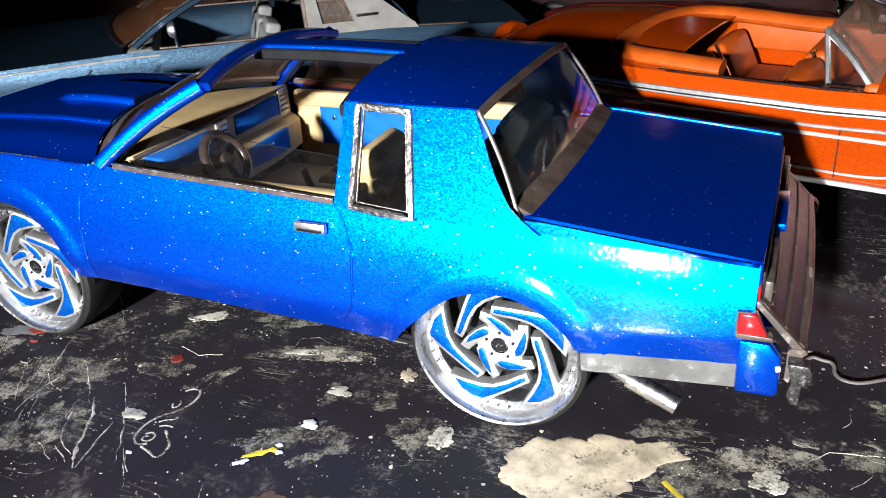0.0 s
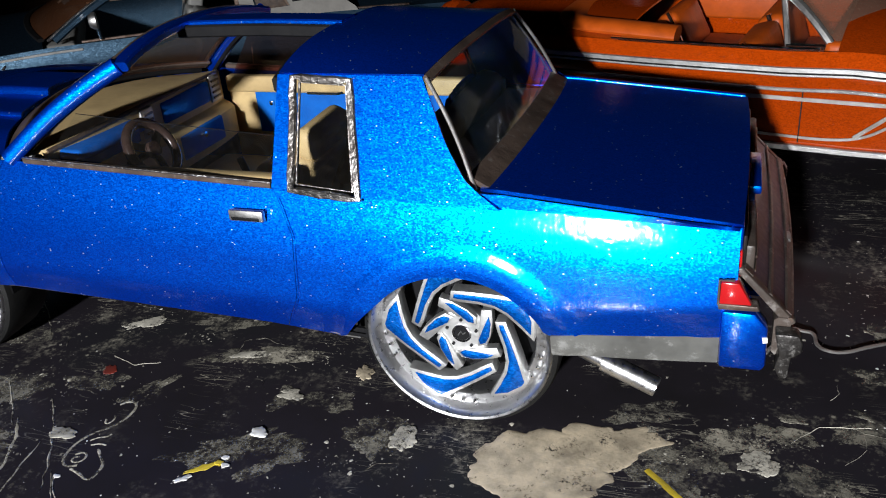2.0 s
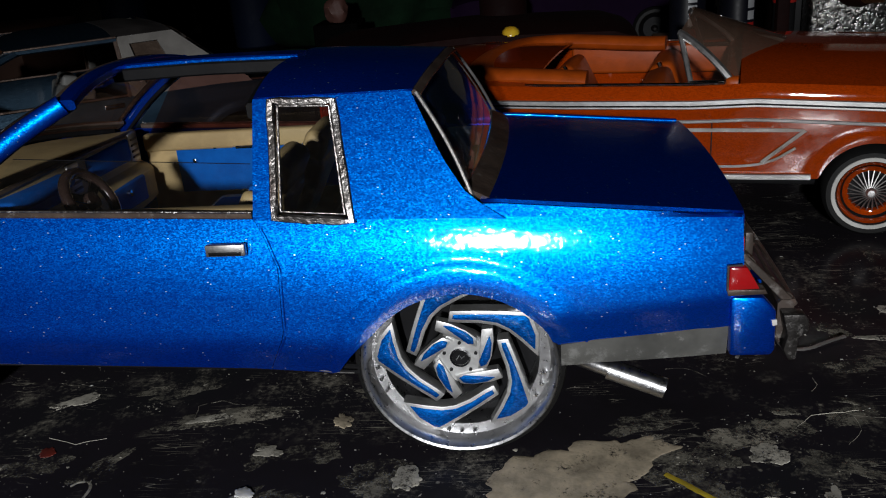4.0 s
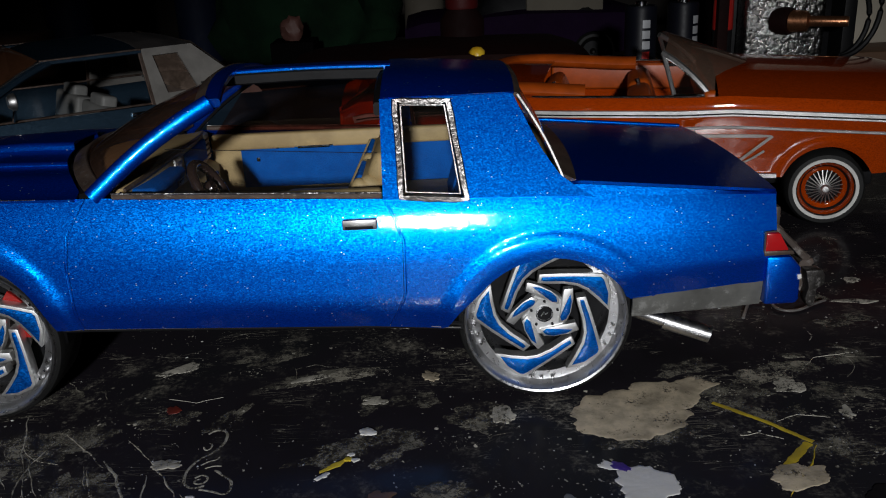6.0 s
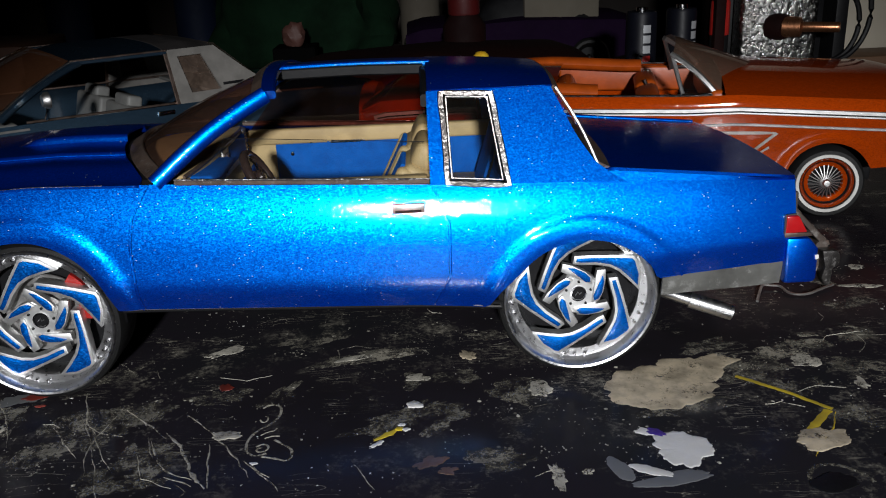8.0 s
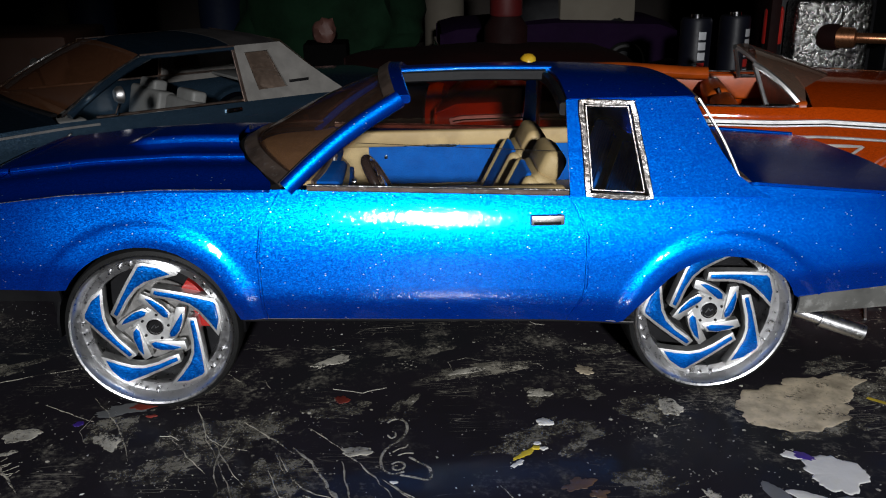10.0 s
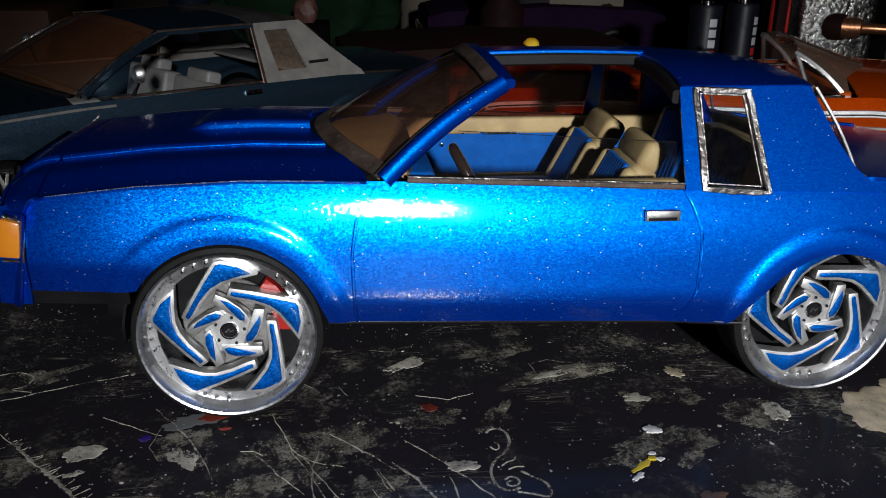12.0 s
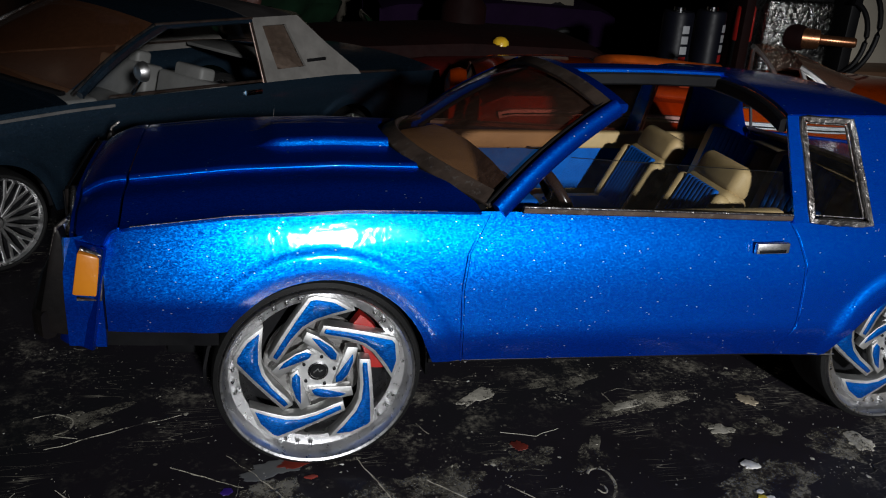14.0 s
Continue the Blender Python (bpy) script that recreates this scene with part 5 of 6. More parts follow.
    glass = grid(lambda u, v: Vector((lerp(69 - 6 * (1 - (2 * u - 1) ** 2), 98.0 - 2 * (1 - (2 * u - 1) ** 2), v), lerp(lerp(3.5, W - 3.5, u), lerp(9, W - 9, u), v), lerp(41.8 + 1.6 * (1 - (2 * u - 1) ** 2), 56.5 + 2.0 * (1 - (2 * u - 1) ** 2), v))), spread(0, 1, 20), spread(0, 1, 8))
    part("windscreen", glass, BROWN_PANE, car, "brown-tinted dusty windscreen").visible_shadow = False
    part("wiper_cowl", sweep([(68 - 6 * (1 - t * t), W / 2 + t * 35, 41.6 + 1.6 * (1 - t * t)) for t in spread(-1, 1, 16)], flat(2.0, 1.0)), BLACK, car)
    part("rear_window", grid(lambda u, v: Vector((lerp(168, 150, v), lerp(lerp(6, W - 6, u), lerp(10, W - 10, u), v), lerp(40.5, 57, v))), spread(0, 1, 10), spread(0, 1, 6)), SMOKED, car).visible_shadow = False
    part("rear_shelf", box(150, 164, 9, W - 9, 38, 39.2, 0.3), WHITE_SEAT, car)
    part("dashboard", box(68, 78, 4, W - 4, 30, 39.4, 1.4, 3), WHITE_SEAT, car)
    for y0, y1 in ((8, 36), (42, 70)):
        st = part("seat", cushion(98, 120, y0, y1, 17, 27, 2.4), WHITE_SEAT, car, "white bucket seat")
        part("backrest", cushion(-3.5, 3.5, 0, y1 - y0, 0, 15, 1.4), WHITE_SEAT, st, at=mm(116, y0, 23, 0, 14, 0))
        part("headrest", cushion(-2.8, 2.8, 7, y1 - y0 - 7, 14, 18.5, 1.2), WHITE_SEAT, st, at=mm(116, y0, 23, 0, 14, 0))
    wheel0 = small_wheel(car, 13.0, 10.8, WHEEL, BLACK, 16, None, wire=False)
    wheel0["label"] = "chrome multi-spoke wheel"
    for h, y, rz in ((hub, 1.0, 0), (hub + 118, 1.0, 0), (hub, W - 1.0, 180), (hub + 118, W - 1.0, 180)):
        at = mm(h, y, 13.0, 0, 0, rz)
        if (h, rz) == (hub, 0):
            wheel0.matrix_basis = at
        else:
            copy_thing(wheel0, at)
    part("chassis", box(25, 195, 14, W - 14, 9, 16, 1), BLACK, car)
    return car


convertible = build_convertible()
slate = build_slate()


# ---- bench, room ----
bench = tagged(new("workbench_top", mesh_of("workbench_top", box(-620, 620, -420, 620, -30, 0, 2.0), BENCH)), "black-painted work bench top, scratched and spotted with paint", "work bench", kind="structure")
WALL = surface("dark_panelled_wall", (0.035, 0.027, 0.022), 0.85, 0.0, (0.024, 0.019, 0.016), 40, 0.0004)
FLOORING = surface("dark_floor", (0.10, 0.075, 0.055), 0.6, 0.0, None, 30, 0.0004)
for name, dims in (("wall_north", (-840, 840, 860, 900, -760, 900)), ("wall_south", (-840, 840, -900, -860, -760, 900)), ("wall_east", (840, 880, -900, 900, -760, 900)), ("wall_west", (-880, -840, -900, 900, -760, 900)), ("ceiling", (-880, 880, -900, 900, 900, 940)), ("floor", (-880, 880, -900, 900, -800, -760))):
    tagged(new(name, mesh_of(name, box(*dims, 1.0, 1), FLOORING if name == "floor" else WALL)), kind="structure")
for x in (-590, 590):
    for y in (-390, 590):
        part("bench_leg", box(x - 25, x + 25, y - 25, y + 25, -760, -30, 2), BENCH, bench)

# ---- paint spots and scratches on the bench ----
rng = random.Random(7)


def blot(x, y, rx, ry, turn, mat, seed, lobes=0.22, thick=0.22, lift=0.0, name="paint_spot", n=128):
    thick *= 0.55
    bm = bmesh.new()
    ring = []
    for i in range(n):
        a = 2 * math.pi * i / n
        p = Vector((math.cos(a), math.sin(a), seed * 3.7))
        k = 1 + lobes * noise.noise(p * 1.1) * 2.0 + lobes * 0.9 * noise.noise(p * 3.1) + lobes * 0.32 * noise.noise(p * 7.0) + lobes * 0.16 * noise.noise(p * 17.0)
        ring.append((rx * k * math.cos(a), ry * k * math.sin(a)))
    c, s = math.cos(radians(turn)), math.sin(radians(turn))
    def at(px, py, z):
        return bm.verts.new((x + px * c - py * s, y + px * s + py * c, z))
    low = [at(px, py, 0.004) for px, py in ring]
    mid = [at(px * 0.975, py * 0.975, thick * 0.8 + lift) for px, py in ring]
    top = [at(px * 0.9, py * 0.9, thick + lift) for px, py in ring]
    hub = at(0, 0, thick * 1.05 + lift)
    for i in range(n):
        j = (i + 1) % n
        bm.faces.new((low[i], low[j], mid[j], mid[i]))
        bm.faces.new((mid[i], mid[j], top[j], top[i]))
        bm.faces.new((top[i], top[j], hub))
    return part(name, bm, mat, bench)


def scratch(points, width=0.35, mat=None, seed=0, even=False):
    pts = [Vector((*p, 0)) for p in points]
    fine = []
    for a, b in zip(pts, pts[1:]):
        n = max(1, int((b - a).length / 0.55))
        fine += [a.lerp(b, i / n) for i in range(n)]
    fine.append(pts[-1])
    bm = bmesh.new()
    rows = []
    for i, p in enumerate(fine):
        d = (fine[min(i + 1, len(fine) - 1)] - fine[max(i - 1, 0)]).normalized()
        side = Vector((-d.y, d.x, 0))
        q = Vector((p.x * 0.35, p.y * 0.35, seed * 2.3))
        o = side * noise.noise(q) * 0.45
        w = 0.6 * width * (0.35 + 1.3 * abs(noise.noise(q * 2.7))) * min(1, 0.25 + 3 * min(i, len(fine) - 1 - i) / len(fine))
        if even:
            w, o = width * (0.9 + 0.25 * noise.noise(q * 6)), o * 0.4
        rows.append((bm.verts.new(p + o - side * w), bm.verts.new(p + o + Vector((0, 0, 0.09))), bm.verts.new(p + o + side * w)))
    for a, b in zip(rows, rows[1:]):
        for k in (0, 1):
            bm.faces.new((a[k], a[k + 1], b[k + 1], b[k]))
    for v in bm.verts:
        v.co.z += 0.012
    return part("scratch", bm, mat or PALE_SMEAR, bench)


def flow(points):
    """The line with its corners cut round, twice."""
    pts = [Vector(p) for p in points]
    for _ in range(2):
        cut = [pts[0]]
        for p, q in zip(pts, pts[1:]):
            cut += [p.lerp(q, 0.25), p.lerp(q, 0.75)]
        pts = cut + [pts[-1]]
    return pts


# putty, glue and paint spills
blot(15.8, -11.2, 11.8, 8.4, 14, TAN, 1.3, 0.2, 0.16)
blot(24.5, -4.2, 10.0, 5.2, 32, TAN, 2.1, 0.3, 0.14)
blot(31, -1.0, 5.0, 3.0, 20, PALE_SMEAR, 2.6, 0.4, 0.08)
blot(38.5, -4.5, 7.0, 4.5, -20, SMUDGE, 3.2, 0.4, 0.08)
blot(40, -33.0, 5.2, 3.8, 25, TAN, 4.4, 0.25, 0.2)
blot(-9.3, -9.6, 2.6, 3.3, 20, PALE, 5.0, 0.25, 0.4)
blot(-14.5, -8.5, 5.0, 3.2, 0, SMUDGE, 6.0, 0.4, 0.08)
blot(49.5, -3.0, 3.6, 3.0, 10, PALE, 7.7, 0.25, 0.2)
blot(54.0, 4.0, 5.5, 2.6, -15, SMUDGE, 8.2, 0.4, 0.1)
blot(57, -14, 1.2, 2.2, 0, PALE, 9.4, 0.3, 0.2)
blot(55, 9.5, 2.4, 1.0, 0, SMUDGE, 9.9, 0.3, 0.2)
blot(67, 13, 3.0, 1.0, -30, SMUDGE, 1.9, 0.3, 0.2)
blot(13.8, -34.5, 5.2, 5.8, -30, WHITE_SPOT, 10.1, 0.24, 0.2)
blot(8.6, -28.2, 2.2, 1.1, -20, WHITE_SPOT, 11.5, 0.3, 0.2)
blot(10.3, -28.6, 1.8, 1.1, -35, PURPLE_SPOT, 12.8, 0.3, 0.26)
blot(6.0, -40.6, 3.8, 1.2, -25, WHITE_SPOT, 13.3, 0.2, 0.2)
blot(9.6, -43.6, 7.2, 1.9, 12, GREY_SPOT, 14.2, 0.16, 0.14)
blot(0.9, -39.8, 1.7, 3.9, 15, GREY_SPOT, 15.6, 0.12, 0.14)
blot(-10.5, -40.5, 1.6, 4.4, 6, PALE, 16.1, 0.35, 0.15)
blot(-5, -40, 1.0, 0.9, 0, PALE, 17.9, 0.3, 0.15)
blot(-33.5, -34.5, 3.0, 1.6, 30, BROWN_SPOT, 18.5, 0.35, 0.12)
blot(-30.0, -37.5, 1.6, 1.2, 0, BROWN_SPOT, 19.2, 0.3, 0.12)
blot(-80.6, 15.8, 4.2, 1.7, 34, PALE, 20.4, 0.28, 0.2)
blot(-80.5, -1.6, 2.7, 1.4, 4, SMUDGE, 21.6, 0.25, 0.16)
blot(-77.4, -1.8, 1.5, 1.5, 0, RED_SPOT, 22.3, 0.3, 0.18)
blot(-52.5, 8.6, 7.0, 2.4, 22, SMUDGE, 23.5, 0.35, 0.12)
blot(-50.5, 9.0, 4.0, 1.1, 18, PALE, 24.1, 0.35, 0.2)
blot(-35.4, -1.6, 2.4, 1.4, 0, PALE, 25.7, 0.35, 0.3)
blot(-35.5, -2.8, 3.8, 3.2, 0, SMUDGE, 26.2, 0.35, 0.1)
blot(-24, 8.0, 1.6, 2.4, 10, TAN, 27.4, 0.35, 0.3)
blot(-37, 11.5, 2.6, 1.5, 0, SMUDGE, 28.8, 0.3, 0.12)
blot(-36, -13.6, 1.7, 1.4, 20, WHITE_SPOT, 29.3, 0.3, 0.5)
blot(-38, -17.0, 9.0, 3.0, 26, SMUDGE, 30.6, 0.4, 0.06)
blot(-39.0, -22.6, 0.9, 0.8, 0, YELLOW, 31.1, 0.25, 0.4)
blot(-41.4, -24.2, 2.8, 0.7, 35, YELLOW, 32.5, 0.35, 0.12)
blot(-37.6, -22.9, 0.8, 0.6, 0, WHITE_SPOT, 33.2, 0.3, 0.35)
blot(-38.6, -21.0, 0.7, 0.5, 0, WHITE_SPOT, 34.2, 0.3, 0.3)
blot(-43.2, -27.6, 1.3, 0.6, 40, WHITE_SPOT, 35.8, 0.3, 0.25)
blot(-73, -21.4, 2.6, 1.7, 0, PALE, 36.3, 0.3, 0.3)
blot(-101, -13.0, 8.0, 5.6, 25, SMUDGE, 37.2, 0.3, 0.07)
blot(-140, -11.8, 3.6, 2.4, 12, PALE, 38.6, 0.2, 0.16)
blot(-140, -18.0, 1.4, 0.9, 20, PALE, 39.2, 0.25, 0.12)
blot(-122, -15.0, 2.4, 3.4, 20, PALE, 40.8, 0.4, 0.12)
blot(-124, -9.5, 4.4, 3.4, 50, SMUDGE, 41.1, 0.35, 0.08)
blot(-130, -8.0, 1.0, 0.8, 30, PURPLE_SPOT, 42.7, 0.25, 0.12)
blot(-121.0, -2.6, 6.0, 2.2, 12, GREY_SPOT, 43.3, 0.3, 0.06)
blot(-118.5, -1.4, 3.2, 1.5, 18, RED_SPOT, 44.9, 0.3, 0.12)
blot(-111.5, -2.0, 4.6, 1.4, 10, SMUDGE, 45.2, 0.3, 0.07)
blot(-116, -6.0, 0.9, 0.6, 0, RED_SPOT, 46.3, 0.3, 0.2)
blot(-157, 16.0, 10.0, 4.0, 30, SMUDGE, 47.5, 0.4, 0.06)
blot(-66, -32, 0.7, 0.5, 0, WHITE_SPOT, 48.2, 0.3, 0.2)
blot(-92, -36, 5.0, 2.6, 30, SMUDGE, 49.6, 0.4, 0.07)
blot(-84, -37, 3.0, 1.8, 10, SMUDGE, 50.3, 0.4, 0.07)
# dusty halos of dried glue and overspray
for x, y, rx, ry, turn in ((20, -20, 9, 3, 10), (36, -8, 8, 5, -20), (44, -14, 6, 3, 30), (47, 2, 7, 3, 10), (30, 6, 8, 3, 20), (-14, -12, 6, 4, 0), (-45, 10, 9, 3, 20), (-30, -20, 7, 3, 40), (-26, -2, 5, 3, 0),
                           (-40, -20, 10, 3, 28), (-98, -14, 9, 6, 20), (-122, -12, 5, 6, 60), (-90, -30, 8, 6, 50), (-104, 6, 6, 3, 20), (-60, 20, 9, 3, 15), (-16, 18, 7, 2.5, 0), (60, -6, 7, 3, -20), (52, -26, 6, 5, 0),
                           (-150, -16, 7, 4, 30), (-112, -26, 8, 4, 10), (-20, -34, 6, 4, 0), (66, 8, 6, 3, 20), (72, 26, 7, 3, 0), (-78, -6, 6, 3, 10), (-64, -6, 5, 3, 60)):
    blot(x, y, rx, ry, turn, PALE_SMEAR if int(x) % 2 else SMUDGE, x * 0.37 + y, 0.4, 0.03, name="paint_smear")
blot(80.5, 36.5, 5.0, 1.3, -4, PALE, 60.2, 0.3, 0.2)
blot(86, 49.5, 1.9, 1.9, 0, PALE, 61.7, 0.35, 0.2)
blot(72.5, 40.5, 2.4, 3.2, 20, SMUDGE, 62.3, 0.35, 0.1)
blot(53.5, 5, 5.0, 2.0, -8, PALE_SMEAR, 63.9, 0.4, 0.1)
blot(93, 79, 2.0, 3.0, 0, SMUDGE, 64.4, 0.35, 0.1)
blot(52, -40, 3.6, 3.0, 20, BLACK, 51.4, 0.15, 0.3)
blot(36, -47, 4.2, 2.6, 10, BLACK, 52.1, 0.18, 0.25)
# yellow strokes
scratch([(32.6, -8.2), (40, -15.5), (46.6, -23.4)], 0.62, YELLOW, 1, True)
scratch([(45.6, -23.6), (38.6, -31.0)], 0.95, YELLOW, 2, True)
scratch([(46.6, -24.4), (43.5, -30), (36.4, -39.0)], 0.55, YELLOW, 3)
# long scratches: (width, points)
for k, (wide, line) in enumerate((
        (0.40, [(-83, -12.6), (-78.4, -17.7), (-74, -23.7), (-69, -31.1), (-66.1, -36.3)]), (0.36, [(-107.7, -1.6), (-105.2, -8.2), (-102.9, -15.6), (-99.4, -22.4)]),
        (0.48, [(-96.4, -9.6), (-89.8, -16.2), (-84.9, -21.6)]), (0.85, [(-85.4, -19.4), (-81.6, -24.5), (-79.2, -29.5), (-76.6, -35.2), (-73.6, -39.3)]),
        (0.42, [(-75.9, -24.7), (-75.2, -30), (-73.8, -35.4), (-72.9, -39.1)]), (0.52, [(-87.9, -22), (-85.4, -27.8), (-83.5, -31.7), (-79.2, -34.8), (-76.6, -36.2)]),
        (0.36, [(-66.5, -32.5), (-62.4, -36.8)]), (0.30, [(-116.2, 23.4), (-103.8, 11.9), (-99.9, 7.1)]), (0.90, [(-156.9, -3.7), (-151, -10.1), (-146.2, -15.5), (-141.7, -20.6), (-138.3, -24.4), (-133, -31)]),
        (0.40, [(-160.8, 7.7), (-154.7, 10), (-148.4, 12.8), (-138.2, 16)]), (0.55, [(-164.4, 18.2), (-160.5, 19.4), (-156.7, 16.8), (-157.8, 13.2), (-160.9, 12), (-155.6, 10.8)]),
        (0.36, [(-109.4, -15), (-105, -21.9), (-100.5, -27.4)]), (0.36, [(-88.7, -20.7), (-87, -25.6), (-85.4, -29.7)]), (0.26, [(-139.5, -0.2), (-127.3, -7.5)]),
        (0.34, [(-130, 2), (-124, -6), (-120, -13), (-116, -22)]), (0.30, [(-68, -31), (-60, -41)]), (0.30, [(-100, -21), (-94, -36), (-90, -48)]), (0.3, [(-101, -17), (-96, -27), (-92, -33)]),
        (0.24, [(-95, 8), (-93, 4)]), (0.2, [(-47, -34), (-43, -42)]), (0.3, [(-82, -35), (-76, -38)]), (0.2, [(-54, 14), (-53, 6)]), (0.3, [(-98, -12), (-100, -24), (-97, -34)]), (0.3, [(-104, -13), (-100, -18), (-94, -20)]))):
    scratch(flow(line), wide, SCRATCH, k + 10)
# stray hairs of the frayed stroke
for k in range(26):
    f = k / 25
    x, y = lerp(-156, -136, f), lerp(-4.6, -27, f)
    scratch([(x, y), (x + rng.uniform(-0.6, 2.6), y + rng.uniform(0.3, 2.2))], rng.uniform(0.1, 0.2), SCRATCH, 300 + k)
# the engraved scroll: a looped flourish scratched through the paint
for k, (wide, line) in enumerate((
        (0.30, [(-67.6, -11.8), (-66.6, -10.5), (-64.7, -10.3), (-63.5, -12.4), (-63.6, -15.6), (-65.2, -18.6), (-67.3, -20.4), (-68.4, -22.8), (-68.6, -26.1), (-67.8, -28.4), (-66, -29.5), (-64.2, -28.8)]),
        (0.30, [(-64.9, -29.8), (-62.1, -30.7), (-59.8, -31.7), (-59.2, -30.1), (-59.5, -27.8), (-61.3, -25.8), (-63.3, -24.2)]),
        (0.24, [(-66.6, -26.3), (-65.2, -25.3), (-64, -26.5), (-64.3, -27.9), (-65.8, -28.3), (-66.4, -27.2), (-65.4, -26.6)]),
        (0.20, [(-67.5, -16.3), (-66.8, -17.6), (-65.8, -17), (-65.7, -15.4), (-66.4, -14.9)]), (0.2, [(-66.4, -22.4), (-65.1, -21.1), (-63.8, -20.7), (-63.5, -19.8)]), (0.2, [(-65.4, -23.4), (-64.0, -22.6), (-62.4, -22.8)]))):
    scratch(flow(line), wide, SCRATCH, 400 + k, True)
scratch(flow([(32.5, -46), (33.5, -43), (36, -41.6), (39.5, -42), (42, -44.5), (43, -47.5)]), 0.5, SMUDGE, 61, True)
for k in range(46):
    x, y, a, n = rng.uniform(-170, 75), rng.uniform(-46, 40), rng.uniform(0, 6.28), rng.uniform(2, 9)
    scratch([(x, y), (x + n * math.cos(a), y + n * math.sin(a)), (x + 1.7 * n * math.cos(a + 0.3), y + 1.7 * n * math.sin(a + 0.3))], rng.uniform(0.06, 0.16), SMUDGE if k % 3 else PALE, 80 + k)


def flecks(count, seed):
    """Loose paint flecks: too many to count."""
    r = random.Random(seed)
    bm = bmesh.new()
    nests = [(r.uniform(-170, 90), r.uniform(-50, 60), r.uniform(2, 9)) for _ in range(60)]
    for _ in range(count):
        if r.random() < 0.45:
            x, y = r.uniform(-190, 110), r.uniform(-60, 95)
        else:
            cx, cy, rad = nests[r.randrange(len(nests))]
            x, y = r.gauss(cx, rad), r.gauss(cy, rad * 0.6)
        s, m = r.uniform(0.06, 0.24) * (2.2 if r.random() < 0.08 else 1), r.randint(5, 7)
        turn, wide = r.uniform(0, 6.28), r.uniform(0.45, 1.0)
        pts = []
        for i in range(m):
            a = 2 * math.pi * i / m
            k = s * r.uniform(0.6, 1.25)
            px, py = k * math.cos(a), wide * k * math.sin(a)
            pts.append((x + px * math.cos(turn) - py * math.sin(turn), y + px * math.sin(turn) + py * math.cos(turn)))
        low, top = [bm.verts.new((*p, 0.01)) for p in pts], bm.verts.new((x, y, 0.01 + s * 0.3))
        for i in range(m):
            bm.faces.new((low[i], low[(i + 1) % m], top))
    return bm


for seed, count, mat, name in ((3, 2600, PALE, "paint_flecks"), (4, 360, WHITE_SPOT, "white_paint_flecks")):
    ob = new(name, mesh_of(name, flecks(count, seed), mat))
    tagged(ob, "dried paint flecks scattered over the black bench", "paint flecks", kind="stuff")

# bent metal strip lying beside the coupe's tail
strip = tagged(new("metal_strip", mesh_of("metal_strip", sweep(flow([(51, 29.0, 0.3), (54, 35.2, 0.7), (55.8, 38.2, 1.0), (57.6, 37.4, 0.9), (60.2, 37.2, 0.8), (60.2, 32.2, 0.6), (64.5, 31.0, 0.5), (70, 34.6, 0.6), (73.5, 36.2, 0.7)]), flat(0.7, 0.45)), SILVER_TRIM)), "thin bent silver metal strip lying on the bench", "metal strip")


# ---- clutter at the back of the bench ----
CASE = surface("battery_case", (0.005, 0.0055, 0.010), 0.45, 0.0, None, 600, 0.00003, spec=0.2)
LABEL = surface("battery_print", (0.50, 0.51, 0.53), 0.4, 0.2, None, 600)
COPPER = surface("copper_fitting", (0.55, 0.24, 0.12), 0.3, 0.9, None, 700, 0.00005)
CARD = surface("brown_wood_block", (0.20, 0.10, 0.05), 0.6, 0.0, (0.13, 0.065, 0.03), 120, 0.0002)
PLASTER = surface("pale_plaster_board", (0.12, 0.105, 0.08), 0.85, 0.0, (0.085, 0.072, 0.055), 120, 0.0004)
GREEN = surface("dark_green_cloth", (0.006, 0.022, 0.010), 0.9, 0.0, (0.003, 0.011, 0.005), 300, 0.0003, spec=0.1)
BOARD = surface("cream_board", (0.74, 0.68, 0.56), 0.85, 0.0, (0.6, 0.54, 0.43), 120, 0.0004)
CRUMPLED = surface("crumpled_foil", (0.55, 0.54, 0.53), 0.28, 1.0, (0.25, 0.24, 0.23), 420, 0.0022)
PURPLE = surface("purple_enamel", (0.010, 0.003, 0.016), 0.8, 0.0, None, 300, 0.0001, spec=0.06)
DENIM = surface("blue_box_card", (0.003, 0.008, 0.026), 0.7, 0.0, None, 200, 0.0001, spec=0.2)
PINK = surface("pinkish_putty", (0.13, 0.055, 0.042), 0.6, 0.0, (0.08, 0.035, 0.028), 260, 0.0003)
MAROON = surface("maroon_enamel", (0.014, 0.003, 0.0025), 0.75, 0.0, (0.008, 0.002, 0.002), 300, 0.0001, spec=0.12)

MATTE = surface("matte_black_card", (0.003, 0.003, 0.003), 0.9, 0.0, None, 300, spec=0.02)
DEEP_RED = surface("deep_red_plastic", (0.075, 0.005, 0.005), 0.5, 0.0, None, 500, 0.00004)
DARK_BROWN = surface("dark_brown_block", (0.050, 0.022, 0.013), 0.7, 0.0, (0.03, 0.013, 0.008), 120, 0.0002, spec=0.2)
BEACON = surface("yellow_beacon_lens", (0.95, 0.62, 0.04), 0.25, 0.0, (0.8, 0.42, 0.02), 1500, 0.0002, coat=0.5)
RED_BODY = surface("dark_red_body_paint", (0.12, 0.007, 0.005), 0.55, 0.0, (0.075, 0.005, 0.004), 300, 0.0001, spec=0.2)


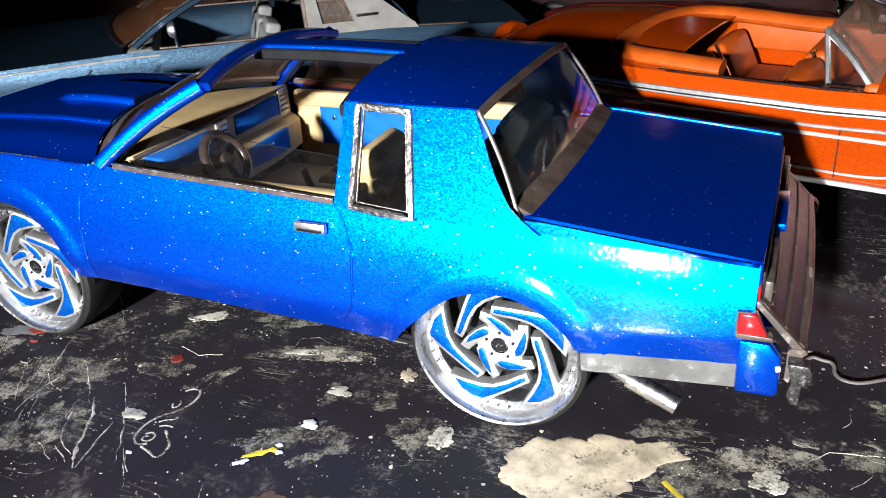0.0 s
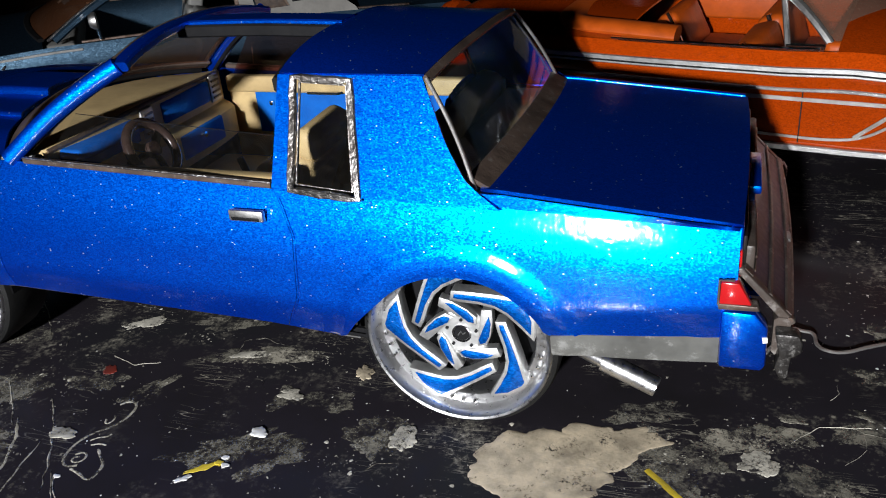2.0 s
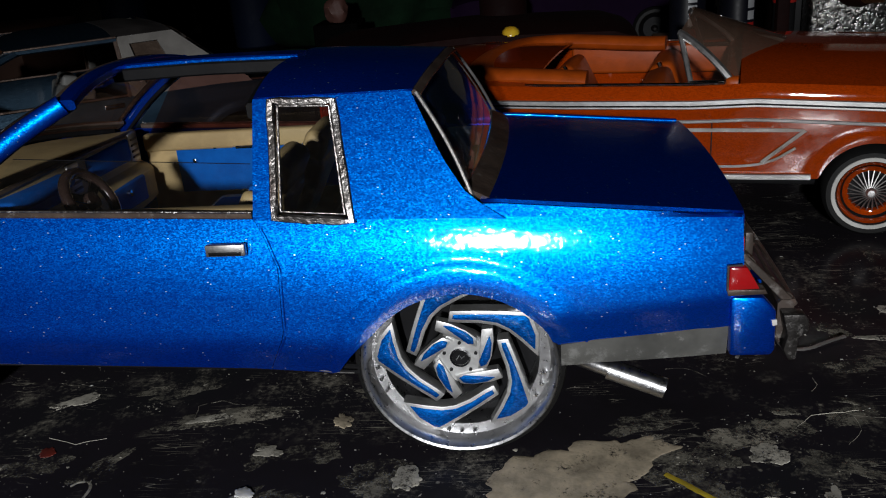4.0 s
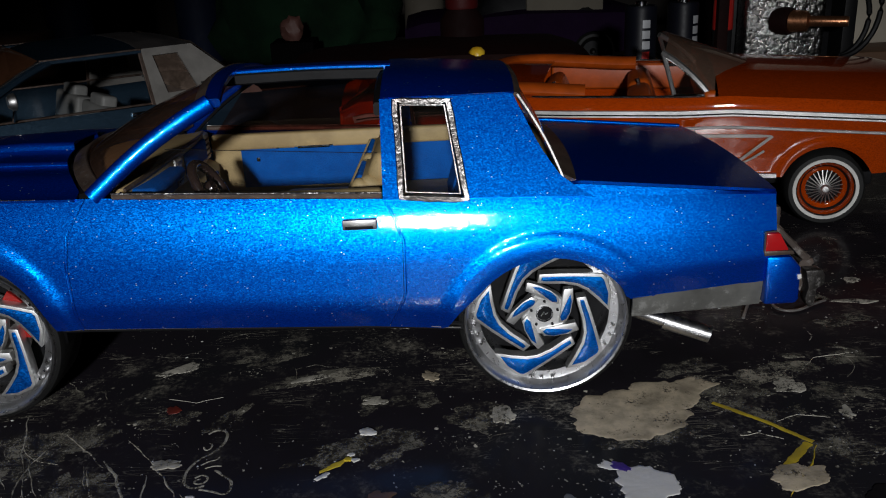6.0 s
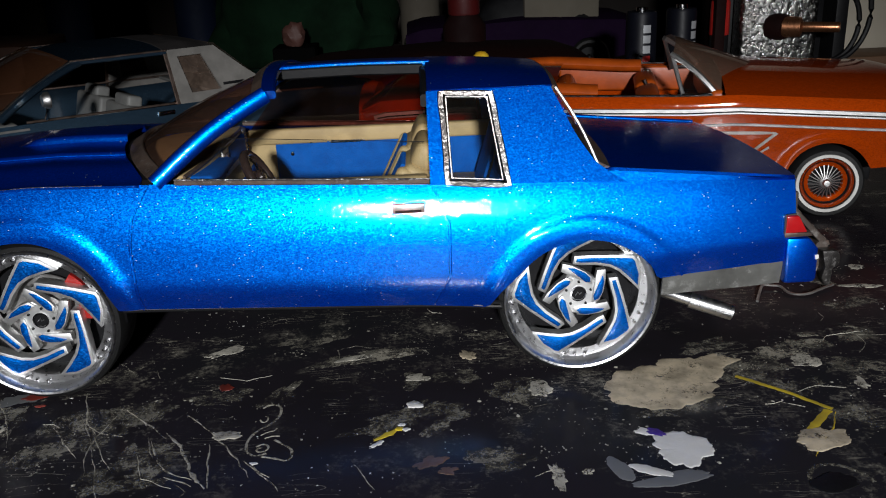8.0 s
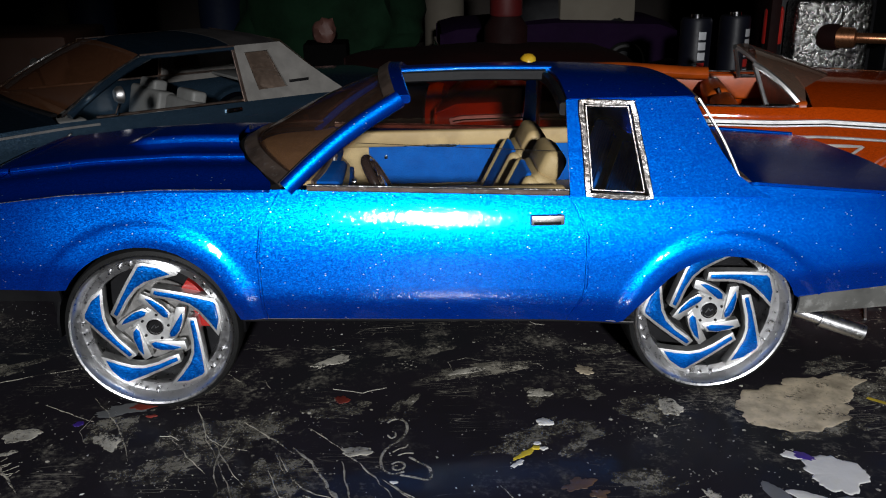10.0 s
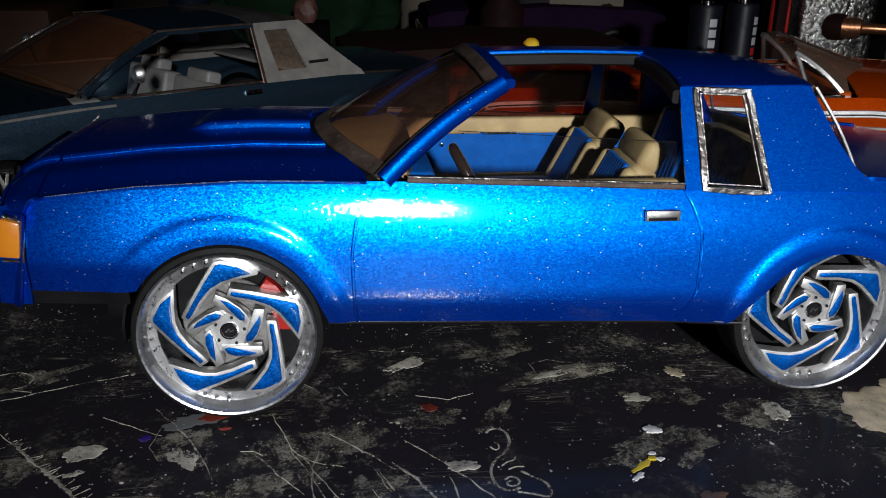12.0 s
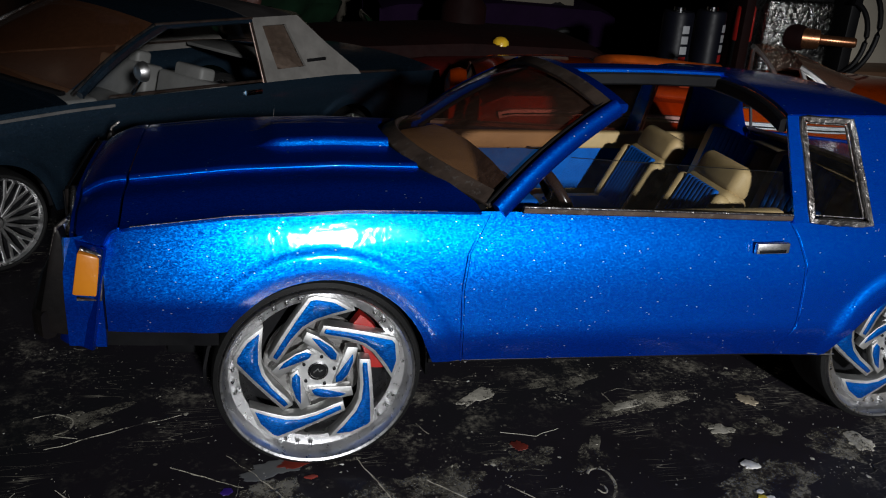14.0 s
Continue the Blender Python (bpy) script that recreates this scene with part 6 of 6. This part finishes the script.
def battery(x, y, turn):
    b = thing("battery", "black cylindrical battery standing on end with silver print", "battery", at=mm(x, y, 0, 0, 0, turn), group="batteries on the bench")
    part("case", lathe([(0, 0), (6.6, 0), (7.1, 0.6), (7.1, 52.0), (6.5, 53.4), (0, 53.4)], 32, "z"), CASE, b)
    part("terminal", lathe([(0, 53.3), (2.7, 53.3), (2.6, 55.2), (0, 55.4)], 20, "z"), CHROME, b)
    for i in range(8):
        z = 12 + i * 4.6
        g = grid(lambda u, v: (7.22 * math.cos(u), 7.22 * math.sin(u), lerp(z, z + 3.5, v)), spread(-1.85, -1.35, 6), spread(0, 1, 2))
        part("print_bar", g, RED_PAINT if i == 4 else LABEL, b)
    return b


battery(72, 242, 10)
battery(93, 250, 40)
pen = thing("marker_pen", "dark marker pen with a red cap standing on end", "pen", at=mm(112, 252, 0))
part("barrel", lathe([(0, 0), (4.2, 0), (4.4, 0.5), (4.4, 46), (0, 46)], 20, "z"), BLACK, pen)
part("cap", lathe([(4.5, 40), (4.7, 40.5), (4.5, 55), (3.6, 57), (0, 57)], 20, "z"), RED_PAINT, pen)

rack = thing("equipment_box", "dark open box holding a silver motor and cables", "equipment box", at=mm(0, 0, 0))
part("back_plate", box(112, 175, 262, 268, 0, 80, 1), BLACK, rack)
part("post", box(108, 113, 246, 268, 0, 78, 0.8), MAROON, rack)
part("side_post", box(166, 172, 248, 264, 0, 80, 0.8), BLACK, rack)
motor = part("motor_plate", box(121, 158, 248, 261, 22, 60, 2.4, 3), CRUMPLED, rack, "crumpled silver foil-wrapped motor body")
part("shaft", lathe([(0, -22), (2.0, -22), (2.4, -21), (2.4, -6), (4.6, -5), (5.0, 3), (0, 3)], 24), COPPER, motor, "copper and steel shaft", at=mm(143, 245, 43, 0, 0, 62))
part("sleeve", lathe([(0, -2), (5.6, -2), (6.2, 0), (6.2, 6), (0, 6)], 28), MAROON, motor, at=mm(140, 246.5, 43, 0, 0, 40))
for k, r in enumerate((15, 19)):
    cable = thing("cable", "looped black rubber cable at the back", "cable", group="cables at the back")
    part("cord", sweep([(163 + r * 0.9 * math.sin(a), 246 - 3 * k, 34 + r * 1.3 * (1 - math.cos(a)) * 0.9 - 8) for a in spread(0.1, 3.0, 18)], roundbar(1.3, 8)), BLACK, cable)

tagged(new("plaster_board", mesh_of("plaster_board", box(150, 420, 300, 312, 0, 120, 1.0), BOARD)), "pale cream plaster board standing at the back", "board")
tagged(new("wood_block", mesh_of("wood_block", box(64, 420, 268, 298, 0, 24, 1.2), CARD)), "dark reddish-brown wooden block on the bench", "wood block")
tagged(new("cream_box", mesh_of("cream_box", box(36, 84, 400, 440, 0, 66, 1.4), PLASTER)), "plain cream cardboard box on the bench", "box")
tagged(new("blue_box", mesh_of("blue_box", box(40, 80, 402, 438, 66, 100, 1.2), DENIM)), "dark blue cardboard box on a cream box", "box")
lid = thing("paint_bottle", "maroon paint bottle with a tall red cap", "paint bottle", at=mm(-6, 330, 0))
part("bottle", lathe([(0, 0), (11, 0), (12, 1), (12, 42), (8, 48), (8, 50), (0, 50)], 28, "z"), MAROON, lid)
part("cap", lathe([(8.6, 48), (9, 49), (9, 92), (8.4, 94), (0, 94)], 28, "z"), DEEP_RED, lid, "tall red cap")


def far_car(name, label, x, y, turn, mat, L=190, W=78, roof=True, low_by=0.0):
    car = thing("model_car", label, "model car", at=mm(x, y, 0, 0, 0, turn), group="model cars on the bench")
    top = curve_of((0, 31 - low_by), (12, 34 - low_by), (L * 0.5, 37 - low_by), (L - 12, 35 - low_by), (L, 31 - low_by))
    low = curve_of((0, 15), (20, 11), (L - 20, 11), (L, 15))
    shell("body_side", car, mat, L, top, low, [(L * 0.2, 12, 13), (L * 0.78, 12, 13)], W, 3)
    part("lid", grid(lambda u, v: (u, lerp(1.6, W - 1.6, v), top(u) + 3.4 * (1 - abs(2 * v - 1) ** 2.6) - 0.2), spread(1, L - 1, 30), spread(0, 1, 20)), mat, car, solid=0.6)
    if roof:
        def cab(u, v):
            t, q = abs(2 * u - 1), abs(2 * v - 1)
            k = (1 - t ** 3.4)
            return (lerp(L * 0.30, L * 0.78, u), lerp(4 + 7 * k, W - 4 - 7 * k, v), 37 + 18.5 * k * (1 - q ** 7))
        part("cabin", grid(cab, spread(0, 1, 26), spread(0, 1, 18)), BLACK if mat is not BLACK else MAROON, car, "dark glazed cabin", solid=0.6)
    for end, x0 in (("front_bumper", -2), ("rear_bumper", L - 2)):
        part(end, box(x0, x0 + 4, 4, W - 4, 16, 22, 1.2, 3), CHROME, car)
    w = small_wheel(car, 12.0, 8.6, BUMPER, BLACK, 0, None, wire=False, bright=BUMPER)
    for i, (h, yy, rz) in enumerate(((L * 0.2, 1.2, 0), (L * 0.78, 1.2, 0), (L * 0.2, W - 1.2, 180), (L * 0.78, W - 1.2, 180))):
        at = mm(h, yy, 12.0, 0, 0, rz)
        if i:
            copy_thing(w, at)
        else:
            w.matrix_basis = at
    return car


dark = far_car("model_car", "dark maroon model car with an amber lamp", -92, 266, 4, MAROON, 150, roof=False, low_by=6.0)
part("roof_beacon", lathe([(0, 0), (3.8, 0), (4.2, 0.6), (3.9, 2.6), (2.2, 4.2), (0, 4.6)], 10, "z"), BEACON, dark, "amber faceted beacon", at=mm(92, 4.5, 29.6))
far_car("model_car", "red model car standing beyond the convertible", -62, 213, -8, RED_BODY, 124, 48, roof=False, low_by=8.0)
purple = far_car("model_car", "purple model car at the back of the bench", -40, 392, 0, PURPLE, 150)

bag = bmesh.new()
bmesh.ops.create_icosphere(bag, subdivisions=4, radius=1.0)
for v in bag.verts:
    n = 1 + 0.18 * noise.noise(v.co * 2.2) + 0.07 * noise.noise(v.co * 6)
    v.co = Vector((-120 + 70 * v.co.x * n, 520 + 40 * v.co.y * n, max(0.0, 28 + 52 * v.co.z * n)))
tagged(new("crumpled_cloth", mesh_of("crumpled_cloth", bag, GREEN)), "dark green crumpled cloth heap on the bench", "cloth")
lump = bmesh.new()
bmesh.ops.create_icosphere(lump, subdivisions=3, radius=1.0)
for v in lump.verts:
    n = 1 + 0.35 * noise.noise(v.co * 1.7)
    v.co = Vector((-114 + 8 * v.co.x * n, 424 + 6 * v.co.y * n, max(24.0, 31 + 8.5 * v.co.z * n)))
tagged(new("dark_box", mesh_of("dark_box", box(-128, -100, 412, 440, 0, 24.2, 1.0), MATTE)), "small black box standing on the bench", "box")
tagged(new("putty_lump", mesh_of("putty_lump", lump, PINK)), "pinkish lump of modelling putty on a dark box", "putty")
for x, y, h, mat, lab in ((-330, 520, 110, PLASTER, "tall cream bottle with a blue band"), (-285, 490, 120, DENIM, "tall dark blue bottle"), (-30, 560, 60, PLASTER, "small cream jar"), (-200, 520, 90, DENIM, "dark blue jar")):
    jar = thing("bottle", lab + " at the back", "bottle", at=mm(x, y, 0), group="bottles at the back")
    part("body", lathe([(0, 0), (15, 0), (16, 1), (16, h * 0.7), (9, h * 0.82), (9, h * 0.86), (0, h * 0.86)], 24, "z"), mat, jar)
    part("cap", lathe([(9.6, h * 0.84), (10, h * 0.86), (10, h), (9, h + 1), (0, h + 1)], 24, "z"), CARD, jar)
# plain block added in place of a brown model car
tagged(new("brown_car_block", mesh_of("brown_car_block", box(-340, -212, 236, 292, 0, 51, 2.0), DARK_BROWN)), "plain dark brown block standing in for a model car behind the slate coupe", "box")
